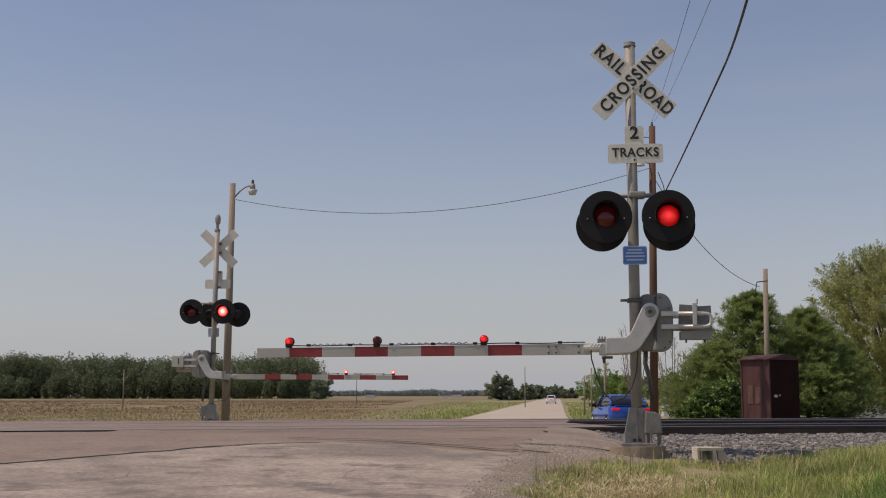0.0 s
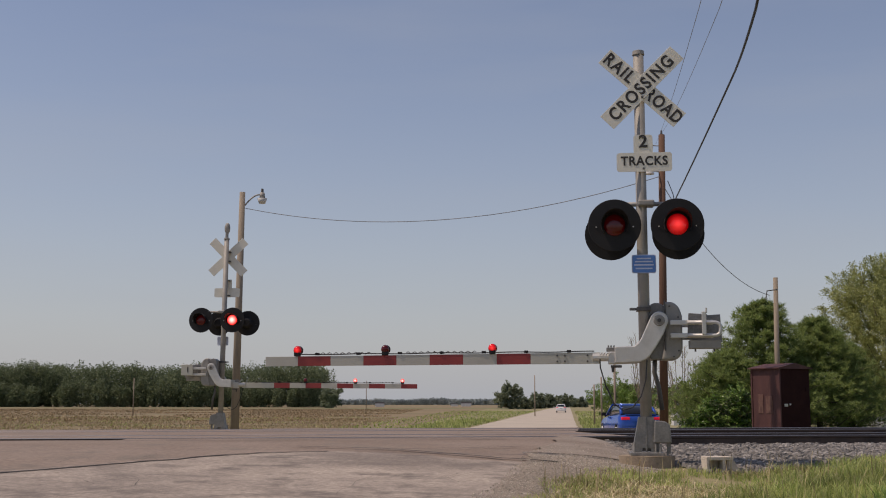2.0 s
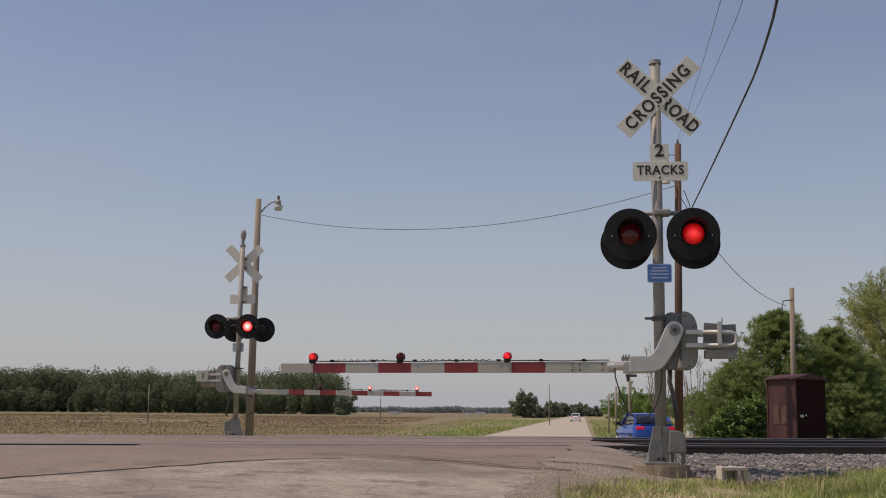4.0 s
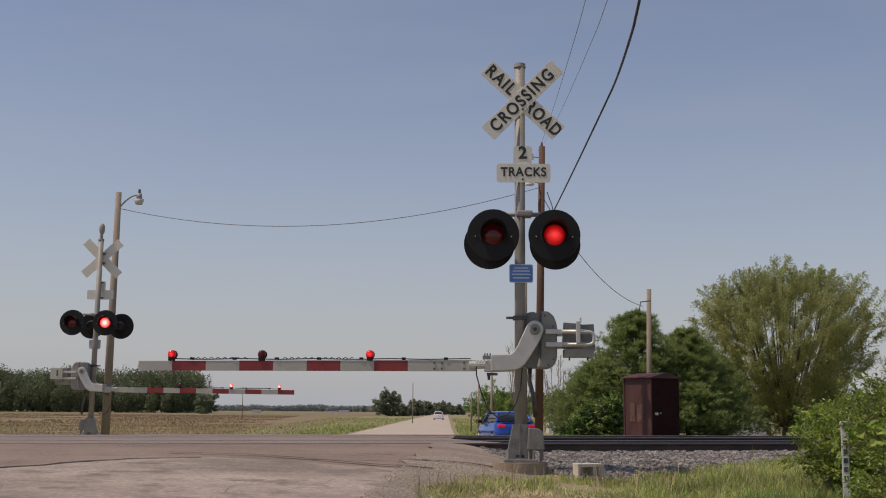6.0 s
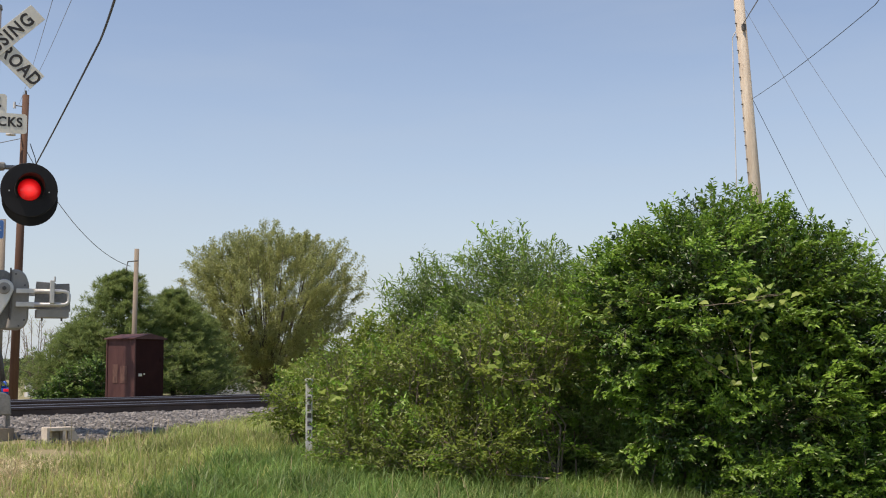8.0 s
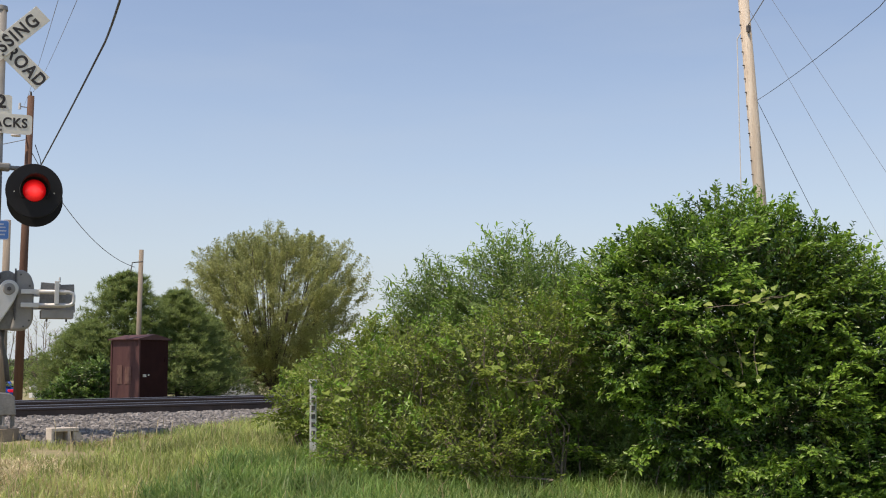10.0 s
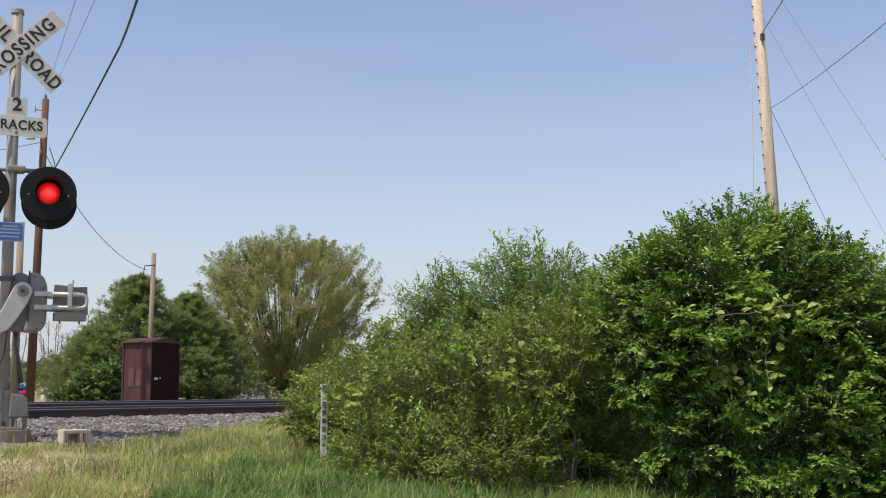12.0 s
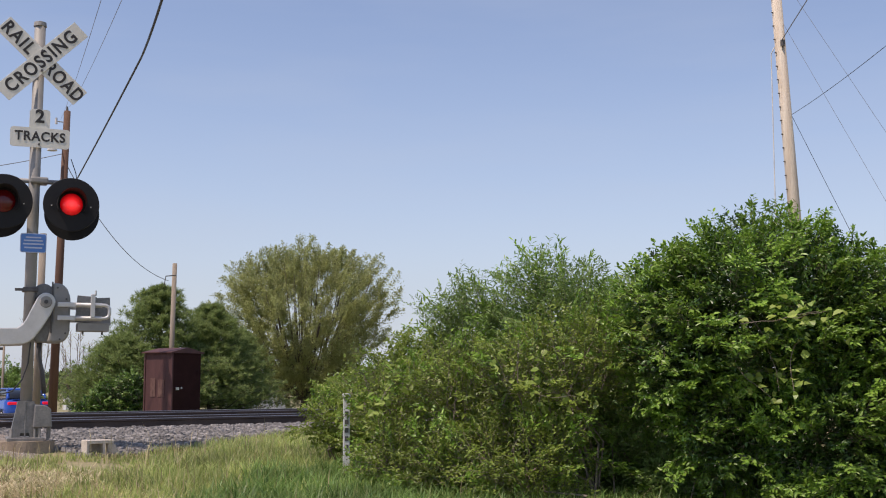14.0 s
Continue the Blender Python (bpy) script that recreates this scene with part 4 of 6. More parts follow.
    for q in (-0.43, -0.40, -0.365):
        cyl(bm, (q, -0.08, za + 0.1), (q, -0.08, za + 0.15), 0.012, 0.01, 6)
    part("adapter_plate", bm, M["steel"], t)
    bm = box(bmesh.new(), (-0.34, -0.06, za - 0.1), (0.13, 0.06, 0.03), 0.005)
    cyl(bm, (-0.38, -0.06, za - 0.1), (-0.38, -0.06, za - 0.17), 0.02, 0.015, 8)
    part("shear_bolt", bm, M["darkmetal"], t)

    def arm_z(x):
        return za + DROOP * (x + 0.53)

    for a, b, c in stripes:
        k = 0.135 - 0.02 * (abs((a + b) / 2) - 0.6) / 4
        bm = box(bmesh.new(), ((a + b) / 2, -0.06, arm_z((a + b) / 2)), (abs(a - b), 0.03, k), 0.003, Matrix.Rotation(-DROOP, 4, "Y"))
        part("arm_board", bm, M["armwhite" if c == "w" else "red"], t, "white reflective arm panel" if c == "w" else "red reflective arm panel")
    for x, lens in lamps:
        base = part("arm_light", box(bmesh.new(), (x, -0.06, arm_z(x) + 0.085), (0.075, 0.07, 0.05), 0.008), M["black"], t, "small red light on the gate arm")
        bm = bmesh.new()
        bmesh.ops.create_uvsphere(bm, u_segments=18, v_segments=10, radius=0.05, matrix=Matrix.Translation((x, -0.06, arm_z(x) + 0.135)) @ Matrix.Diagonal((1, 0.9, 1.05, 1)))
        part("lens", bm, lens, base, "round red lens", True)
        bm = cyl(bmesh.new(), (x, -0.005, arm_z(x) + 0.135), (x, 0.02, arm_z(x) + 0.135), 0.055, 0.055, 18)
        part("rim", bm, M["black"], base) if rims else bm.free()
    bm = bmesh.new()
    cable_x = np.linspace(-0.6, lamps[0][0], 60)
    pts_ = [(x, -0.075, arm_z(x) + 0.08 + 0.004 * math.sin(x * 7)) for x in cable_x]
    tube(bm, pts_, 0.007, 5)
    part("arm_cable", bm, M["wire"], t, "black cable along the arm")
    mid = lamps[1][0]
    for x0, x1 in ((lamps[0][0] * 0.8 + mid * 0.2, mid * 0.85 + lamps[0][0] * 0.15), (mid * 0.8 + lamps[2][0] * 0.2, lamps[2][0] * 0.85 + mid * 0.15)):
        n_ = int(abs(x1 - x0) / 0.02)
        co = [(x0 + (x1 - x0) * i / n_, -0.06 + 0.012 * math.cos(i * 1.57), arm_z(x0 + (x1 - x0) * i / n_) + 0.09 + 0.012 * math.sin(i * 1.57)) for i in range(n_ + 1)]
        part("coiled_cable", tube(bmesh.new(), co, 0.005, 4), M["wire"], t, "coiled black cable")
    for x in np.linspace(lamps[0][0] + 0.25, -0.9, 7):
        part("cable_clip", box(bmesh.new(), (x, -0.06, arm_z(x) + 0.085), (0.05, 0.05, 0.03), 0.005), M["black"], t)
    for x in (-0.68, -0.95, -1.04):
        for dz in (-0.035, 0.035):
            part("bolt", cyl(bmesh.new(), (x, -0.075, arm_z(x) + dz), (x, -0.085, arm_z(x) + dz), 0.012, 0.012, 8), M["darkmetal"], t)
    return t


S = 0.407
near_stripes = [(-0.53, -0.95, "w"), (-0.95, -1.36, "w")]
x_ = -1.36
for i in range(8):
    near_stripes.append((x_, x_ - S, "r" if i % 2 == 0 else "w"))
    x_ -= S
crossing_signal((2.31, 14.1, 1.03), -5.6, "railroad crossing signal with lowered red and white gate arm",
                near_stripes, [(-4.22, M["lens_on"]), (-3.13, M["lens_dim"]), (-1.82, M["lens_on"])],
                (M["lens_dim"], M["lens_on"]), (M["lens_dim"], M["lens_dim"]), lean=0.0)
far_stripes = [(-0.53, -1.36, "w")]
x_ = -1.36
for i in range(9):
    far_stripes.append((x_, x_ - S, "r" if i % 2 == 0 else "w"))
    x_ -= S
crossing_signal((-5.88, 30.0, 0.95), 174.4, "crossing signal beyond the tracks seen from behind, gate arm down",
                far_stripes, [(-4.65, M["lens_far"]), (-3.45, M["lens_far"]), (-2.17, M["lens_dim"])],
                (M["lens_dim"], M["lens_dim"]), (M["lens_far"], M["lens_dim"]), bell=True, lean=-0.05, rims=False, front_shift=-0.24, back_shift=(0.09, 0.12))



# ---- leaves and trees ----
def leaf_mesh(name, at, along, length, width, material, parent, seed, droop=0.0):
    """Folded pointed leaves: four points, two faces each. at and along are arrays of places and directions."""
    rng = np.random.default_rng(seed)
    n = len(at)
    d = along / np.linalg.norm(along, axis=1, keepdims=True)
    up = rng.normal(0, 0.5, (n, 3)) + (0, 0, 1.0)
    s = np.cross(d, up)
    s /= np.linalg.norm(s, axis=1, keepdims=True) + 1e-9
    nrm = np.cross(s, d)
    L = (length * rng.uniform(0.6, 1.3, n))[:, None]
    W = (width * rng.uniform(0.7, 1.3, n))[:, None]
    a = at
    tip = at + d * L - np.array([0, 0, 1]) * L * droop
    mid = at + d * L * 0.45 + nrm * W * 0.15
    v = np.stack([a, mid + s * W * 0.5, tip, mid - s * W * 0.5], 1).reshape(-1, 3)
    k = np.arange(n)[:, None] * 4
    f = np.concatenate([k + (0, 1, 2), k + (0, 2, 3)], 1).reshape(-1, 3)
    return raw(name, v, f, material, parent)


def tapered(bm, pts, r0, r1, seg=6):
    n = len(pts) - 1
    return sweep(bm, pts, [r0 + (r1 - r0) * i / n for i in range(n + 1)], seg)


def broad_leaves(name, at, along, normal, length, width, material, parent, seed):
    """Leaves of six points, pointed at both ends and folded along the rib, with given directions and upper sides."""
    rng = np.random.default_rng(seed)
    n = len(at)
    d = along / (np.linalg.norm(along, axis=1, keepdims=True) + 1e-9)
    s = np.cross(d, normal)
    s /= np.linalg.norm(s, axis=1, keepdims=True) + 1e-9
    up = np.cross(s, d)
    L = (length * rng.uniform(0.6, 1.35, n))[:, None]
    W = (width * rng.uniform(0.7, 1.3, n))[:, None]
    q1, q2 = at + d * L * 0.3, at + d * L * 0.68 - up * L * 0.03
    v = np.stack([at, q1 + s * W * 0.46 + up * W * 0.12, q2 + s * W * 0.36 + up * W * 0.1, at + d * L - up * L * 0.12,
                  q2 - s * W * 0.36 + up * W * 0.1, q1 - s * W * 0.46 + up * W * 0.12], 1).reshape(-1, 3)
    k = np.arange(n)[:, None] * 6
    f = np.concatenate([k + (0, 1, 2), k + (0, 2, 3), k + (0, 3, 4), k + (0, 4, 5)], 1).reshape(-1, 3)
    return raw(name, v, f, material, parent)


def twigs(name, a, b, r, material, parent):
    """Thin three-sided twigs from each place in a to the one in b."""
    d = b - a
    d /= np.linalg.norm(d, axis=1, keepdims=True) + 1e-9
    s = np.cross(d, (0.31, 0.22, 0.92))
    s /= np.linalg.norm(s, axis=1, keepdims=True) + 1e-9
    o = np.cross(d, s)
    ring = [s * math.cos(q) + o * math.sin(q) for q in (0.0, 2.094, 4.189)]
    v = np.stack([a + c * r for c in ring] + [b + c * r * 0.5 for c in ring], 1).reshape(-1, 3)
    k = np.arange(len(a))[:, None] * 6
    f = np.concatenate([k + (0, 1, 4, 3), k + (1, 2, 5, 4), k + (2, 0, 3, 5)], 1).reshape(-1, 4)
    return raw(name, v, f, material, parent)


def unit(v):
    return v / (np.linalg.norm(v, axis=1, keepdims=True) + 1e-9)


def shrub(name, label, blobs, sprays, leaf_len, leaf_wid, materials, seed, stems=10, spray_len=0.4, lift=0.5, side_twigs=7, per=9, fill=0, tall=0.06, category="shrub", twig_r=0.0014, light=0.2, stem_r=0.014):
    """A shrub of flat leafy sprays that stand on a few rounded masses (x, y, z, rx, ry, rz), with a shaded filling of inner leaves."""
    rng = np.random.default_rng(seed)
    x0, y0 = np.mean([b[0] for b in blobs]), np.mean([b[1] for b in blobs])
    base = Vector((x0, y0, land_at(x0, y0)))
    origin = np.array(base)
    t = thing(name, base, 0, label, category)
    for i in range(stems):
        b = blobs[i % len(blobs)]
        foot = Vector((b[0] + rng.uniform(-0.5, 0.5) * b[3], b[1] + rng.uniform(-0.5, 0.5) * b[4], 0))
        foot.z = land_at(foot.x, foot.y) - 0.03
        tip = Vector((b[0] + rng.uniform(-0.75, 0.75) * b[3], b[1] + rng.uniform(-0.75, 0.75) * b[4], b[2] + rng.uniform(0.1, 0.8) * b[5]))
        m1 = foot.lerp(tip, 0.35) + Vector((rng.normal(0, 0.12), rng.normal(0, 0.12), 0.08))
        m2 = foot.lerp(tip, 0.7) + Vector((rng.normal(0, 0.1), rng.normal(0, 0.1), 0.0))
        part("stem", tapered(bmesh.new(), [foot - base, m1 - base, m2 - base, tip - base], stem_r * rng.uniform(0.5, 1.2), 0.004, 5), M["twig"], t, "thin bare grey-brown stem")
    B = np.array(blobs, float)
    area = B[:, 3] * B[:, 5] + B[:, 3] * B[:, 4]
    who = rng.choice(len(B), sprays, p=area / area.sum())
    v = unit(rng.normal(0, 1, (sprays, 3)))
    lump = np.array([noise.noise(Vector(q * 2.6) + Vector((3.1 * w, seed, 0))) for q, w in zip(v, who)])
    p = B[who, :3] + v * B[who, 3:] * ((0.72 + 0.3 * rng.uniform(0, 1, sprays) ** 0.7) * (1 + 0.35 * lump))[:, None]
    inside = np.zeros(sprays, bool)
    for k in range(len(B)):
        q = (((p - B[k, :3]) / B[k, 3:]) ** 2).sum(1)
        inside |= (q < 0.6) & (who != k)
    ok = ~inside & (p[:, 2] > land(p[:, 0], p[:, 1]) + 0.04)
    p, v, who, lump = p[ok], v[ok], who[ok], lump[ok]
    n = len(p)
    axis = unit(unit(v / B[who, 3:]) * 0.9 + rng.normal(0, 0.35, (n, 3)) + (0, 0, lift))
    ln = spray_len * rng.uniform(0.55, 1.25, n) * (1 + 0.7 * (rng.uniform(0, 1, n) < tall) * (v[:, 2] > 0.25))
    p = p - axis * (ln * 0.6)[:, None]
    flat = unit(np.cross(axis, rng.normal(0, 0.35, (n, 3)) + (0, 0, 1)))
    # lighter colour on bulges: young tips, and sunlight put into the leaf colour
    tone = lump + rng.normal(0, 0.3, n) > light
    A, D, N, tones, ta, tb = [], [], [], [], [], []
    down = np.array((0, 0, 1.0))
    start, end = p - axis * (ln * 0.3)[:, None], p + axis * ln[:, None] - down * (ln * 0.2)[:, None]
    ta.append(start), tb.append(end)
    for k in range(side_twigs):
        f = (k + 0.6) / side_twigs
        side_ = flat * (1 if k % 2 else -1) + rng.normal(0, 0.25, (n, 3))
        foot_ = p + axis * (ln * f)[:, None] - down * (ln * 0.2 * f * f)[:, None]
        way = unit(axis * 0.75 + side_ * (0.9 * (1 - 0.75 * f)))
        tl = ln * (0.42 - 0.22 * f) + 0.03
        ta.append(foot_), tb.append(foot_ + way * tl[:, None])
        for j in range(per):
            g = (j + 0.7) / per
            s = unit(np.cross(way, unit(np.cross(flat, axis)) + rng.normal(0, 0.3, (n, 3)))) * (1 if j % 2 else -1)
            A.append(foot_ + way * (tl * g)[:, None] + rng.normal(0, 0.006, (n, 3)))
            D.append(way * (0.45 + 0.6 * g * g) + s * 0.8 + rng.normal(0, 0.2, (n, 3)) - (0, 0, 0.12))
            N.append(rng.normal(0, 0.38, (n, 3)) + axis * 0.35 + v * 0.25 + (0, 0, 0.8))
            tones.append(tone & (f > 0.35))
    A, D, N, tones = np.concatenate(A), np.concatenate(D), np.concatenate(N), np.concatenate(tones)
    if fill:
        w = rng.choice(len(B), fill, p=area / area.sum())
        u = unit(rng.normal(0, 1, (fill, 3)))
        inner = B[w, :3] + u * B[w, 3:] * (0.35 + 0.45 * rng.uniform(0, 1, (fill, 1)))
        A, D = np.concatenate([A, inner]), np.concatenate([D, rng.normal(0, 1, (fill, 3))])
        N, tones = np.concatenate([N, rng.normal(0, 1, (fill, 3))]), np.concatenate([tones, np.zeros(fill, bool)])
    ok = A[:, 2] > land(A[:, 0], A[:, 1]) + 0.03
    A, D, N, tones = A[ok] - origin, D[ok], N[ok], tones[ok]
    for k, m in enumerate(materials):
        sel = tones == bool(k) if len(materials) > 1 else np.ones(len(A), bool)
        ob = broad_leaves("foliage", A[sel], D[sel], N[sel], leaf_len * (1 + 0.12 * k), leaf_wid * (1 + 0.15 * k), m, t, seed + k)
        tagged(ob, "light yellow-green leaves" if k else "", kind="stuff")
    ta, tb = np.concatenate(ta), np.concatenate(tb)
    ok = ta[:, 2] > land(ta[:, 0], ta[:, 1])
    tagged(twigs("twigwork", ta[ok] - origin, tb[ok] - origin, twig_r, M["twig"], t), "fine grey-brown twigs", kind="stuff")
    return t


def trailing_vine(label, blobs, leaves, size, material, seed):
    """A vine: round leaves on long petioles along wandering runners over the shrubs."""
    rng = np.random.default_rng(seed)
    x0, y0 = np.mean([b[0] for b in blobs]), np.mean([b[1] for b in blobs])
    base = Vector((x0, y0, land_at(x0, y0)))
    t = thing("vine", base, 0, label, "vine")
    A, D, N = [], [], []
    for b in blobs:
        c = np.array(b[:3]) - np.array(base)
        runners = 5
        for r in range(runners):
            u = unit(rng.normal(0, 1, (1, 3)))[0]
            u[2] = abs(u[2])
            q = c + u * b[3:] * 0.6
            run = [Vector(q)]
            way = unit(rng.normal(0, 1, (1, 3)))[0] * (1, 1, 0.4)
            for k in range(8):
                way = way + rng.normal(0, 0.3, 3)
                q = q + way / np.linalg.norm(way) * b[3] * 0.16
                run.append(Vector(q))
                m = max(1, leaves // (len(blobs) * runners * 8))
                A.append(q + rng.normal(0, 0.07, (m, 3)))
                D.append(rng.normal(0, 1, (m, 3)) * (1, 1, 0.4) - (0, 0, 0.3))
                N.append(rng.normal(0, 0.35, (m, 3)) + (-0.35, -0.35, 0.7))
            part("runner", tapered(bmesh.new(), run, 0.004, 0.002, 4), M["twig"], t, "thin trailing runner")
    ob = broad_leaves("foliage", np.concatenate(A), np.concatenate(D), np.concatenate(N), size, size * 1.05, material, t, seed)
    tagged(ob, "large pale round leaves", kind="stuff")
    return t


def plume_tree(name, label, at, height, spread, base_z, plumes, leaves, leaf_len, leaf_wid, material, seed, category="tree", bark="bark", up=0.8, plume=0.13, thick=0.12, limbs=26, lumps=0.3, group=""):
    """A tree whose crown is made of many upright leafy plumes at the ends of ascending limbs."""
    rng = np.random.default_rng(seed)
    base = Vector((*at, land_at(*at)))
    t = thing(name, base, 0, label, category, group)
    part("trunk", tapered(bmesh.new(), [(0, 0, -0.1), (0.03, 0.02, height * 0.1), (0, 0, height * 0.2)], thick * 1.6, thick * 1.1, 10), M[bark], t, "", True)
    u = unit(rng.normal(0, 1, (plumes, 3)))
    mid, half = (height + base_z) / 2, (height - base_z) / 2
    lump = np.array([noise.noise(Vector(q * 2.2) + Vector((seed, 0, 0))) for q in u])
    r = (0.45 + 0.55 * rng.uniform(0, 1, plumes) ** 0.45) * (1 + lumps * lump)
    c = u * r[:, None] * (spread, spread, half * 0.93) + (0, 0, mid - half * 0.05)
    c[:, :2] *= np.interp(c[:, 2], [base_z, mid, height], [0.72, 1.0, 0.95])[:, None]
    ax = unit(u * (0.55, 0.55, 0.2) + rng.normal(0, 0.22, (plumes, 3)) + (0, 0, up))
    ln = height * plume * rng.uniform(0.6, 1.4, plumes)
    bm = bmesh.new()
    for i in range(min(limbs, plumes)):
        tip = Vector(c[i])
        p0 = Vector((0, 0, height * 0.1))
        out = Vector((tip.x, tip.y, 0))
        tapered(bm, [p0, p0.lerp(tip, 0.35) + out * 0.12, p0.lerp(tip, 0.7) + out * 0.08, tip], thick * 0.5, 0.012, 5)
    tagged(part("branchwork", bm, M[bark], t, "ascending grey-brown branches", True), kind="stuff")
    tagged(twigs("twigwork", c - ax * (ln * 1.3)[:, None], c + ax * (ln * 0.9)[:, None], 0.007, M[bark], t), kind="stuff")
    m = leaves // plumes
    w = np.repeat(np.arange(plumes), m)
    f = rng.uniform(-1, 1, len(w))
    fat = (ln[w] * 0.27 * np.sqrt(np.clip(1.05 - f * f, 0, 1)))[:, None]
    A = c[w] + ax[w] * (ln[w] * f)[:, None] + rng.normal(0, 0.62, (len(w), 3)) * fat
    D = ax[w] * 0.8 + rng.normal(0, 0.55, (len(w), 3))
    ok = A[:, 2] > 0.1
    tagged(leaf_mesh("crown", A[ok], D[ok], leaf_len, leaf_wid, material, t, seed + 1, 0.15), kind="stuff")
    return t


def limb_tree(name, label, at, height, spread, stems, leaves, leaf_len, leaf_wid, material, seed, bark="bark", upright=0.75, category="tree", start=0.25, thick=0.12, drop=0.2):
    """A tree of several ascending limbs with leafy sprays along them."""
    rng = np.random.default_rng(seed)
    x, y = at
    base = Vector((x, y, land_at(x, y)))
    t = thing(name, base, 0, label, category)
    trunk = bmesh.new()
    tapered(trunk, [(0, 0, -0.1), (0.02, 0.03, height * 0.08), (0.0, 0.0, height * 0.16)], thick * 1.6, thick * 1.2, 10)
    part("trunk", trunk, M[bark], t, "", True)
    bm = bmesh.new()
    pts, dirs = [], []
    for i in range(stems):
        a = i * 2.399 + rng.uniform(-0.3, 0.3)
        q = math.sqrt((i + 0.5) / stems)
        top = Vector((math.cos(a) * spread * q, math.sin(a) * spread * q, height * (1 - 0.38 * q ** 3) * rng.uniform(0.84, 1.02)))
        p0 = Vector((0, 0, height * 0.12))
        p1 = p0.lerp(top, 0.35) + Vector((math.cos(a), math.sin(a), 0)) * spread * q * 0.27
        p2 = p0.lerp(top, 0.7) + Vector((math.cos(a), math.sin(a), 0)) * spread * q * 0.2
        path = [p0, p1, p2, top]
        tapered(bm, path, thick * 0.55, 0.012, 5)
        plumes = 20
        for g in range(plumes):
            f = start + (1 - start) * rng.uniform(0, 1) ** 0.8
            s = f * 3
            j = min(2, int(s))
            c = path[j].lerp(path[j + 1], min(1.0, s - j))
            d = Vector((rng.normal(0, 0.45) + 0.4 * math.cos(a), rng.normal(0, 0.45) + 0.4 * math.sin(a), upright + 0.2)).normalized()
            ln = height * rng.uniform(0.06, 0.13) * (1.3 - 0.6 * f)
            tapered(bm, [c, c + d * ln], 0.012, 0.004, 3)
            for k in range(max(1, leaves // (stems * plumes))):
                e = rng.uniform(0, 1.1)
                w = ln * 0.36
                p = c + d * ln * e
                pts.append((p.x + rng.normal(0, w), p.y + rng.normal(0, w), p.z + rng.normal(0, w)))
                dirs.append((d.x * 0.5 + rng.normal(0, 0.5), d.y * 0.5 + rng.normal(0, 0.5), d.z * upright + rng.normal(0, 0.4)))
    tagged(part("branchwork", bm, M[bark], t, "ascending grey-brown branches", True), kind="stuff")
    at_, al_ = np.array(pts), np.array(dirs)
    ok = at_[:, 2] > 0.05
    tagged(leaf_mesh("crown", at_[ok], al_[ok], leaf_len, leaf_wid, material, t, seed + 1, drop), kind="stuff")
    return t


def pine(at, height, spread, tufts, seed, label, material="pine", top=1.0):
    """A broad conifer: whorls of drooping boughs set with needle tufts."""
    rng = np.random.default_rng(seed)
    x, y = at
    base = Vector((x, y, land_at(x, y)))
    t = thing("pine_tree", base, 0, label, "tree", "pines behind the shed")
    bm = tapered(bmesh.new(), [(0, 0, -0.1), (0.05, 0, height * 0.5), (0, 0.03, height * 0.97)], 0.14, 0.02, 8)
    part("trunk", bm, M["bark"], t, "", True)
    bm = bmesh.new()
    pts, dirs = [], []
    n_b = 100
    for i in range(n_b):
        f = (i + 0.5) / n_b
        z = height * (0.09 + 0.87 * f)
        a = i * 2.399 + rng.uniform(-0.3, 0.3)
        ln = spread * (1 - f) ** 0.72 * rng.uniform(0.68, 1.1) + 0.2
        d = Vector((math.cos(a), math.sin(a), 0.0))
        tip = Vector((0, 0, z)) + d * ln + Vector((0, 0, ln * 0.22))
        mid_ = Vector((0, 0, z)) + d * ln * 0.5 + Vector((0, 0, ln * 0.02))
        tapered(bm, [(0, 0, z), mid_, tip], 0.03, 0.008, 4)
        for k in range(tufts // n_b):
            g = rng.uniform(0, 1) ** 0.55
            c = Vector((0, 0, z)).lerp(mid_, g * 2) if g < 0.5 else mid_.lerp(tip, g * 2 - 1)
            w = 0.05 + 0.085 * ln
            c = c + Vector((rng.normal(0, w), rng.normal(0, w), rng.normal(0, 0.05)))
            for _ in range(14):
                pts.append((c.x, c.y, c.z))
                dirs.append((d.x * 0.45 + rng.normal(0, 0.55), d.y * 0.45 + rng.normal(0, 0.55), 0.42 + rng.normal(0, 0.4)))
    tagged(part("branchwork", bm, M["bark"], t, "", True), kind="stuff")
    tagged(leaf_mesh("needles", np.array(pts), np.array(dirs), 0.2, 0.024, M[material], t, seed + 1), kind="stuff")
    return t


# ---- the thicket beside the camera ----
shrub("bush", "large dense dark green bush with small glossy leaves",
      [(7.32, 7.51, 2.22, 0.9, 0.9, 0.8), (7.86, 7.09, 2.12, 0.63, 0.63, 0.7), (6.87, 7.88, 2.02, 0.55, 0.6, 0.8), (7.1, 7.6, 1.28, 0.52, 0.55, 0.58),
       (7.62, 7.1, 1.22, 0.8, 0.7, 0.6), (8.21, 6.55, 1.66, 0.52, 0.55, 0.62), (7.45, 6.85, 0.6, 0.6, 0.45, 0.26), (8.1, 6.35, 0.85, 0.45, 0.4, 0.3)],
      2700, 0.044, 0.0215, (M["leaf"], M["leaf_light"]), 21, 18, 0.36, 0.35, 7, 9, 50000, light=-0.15)
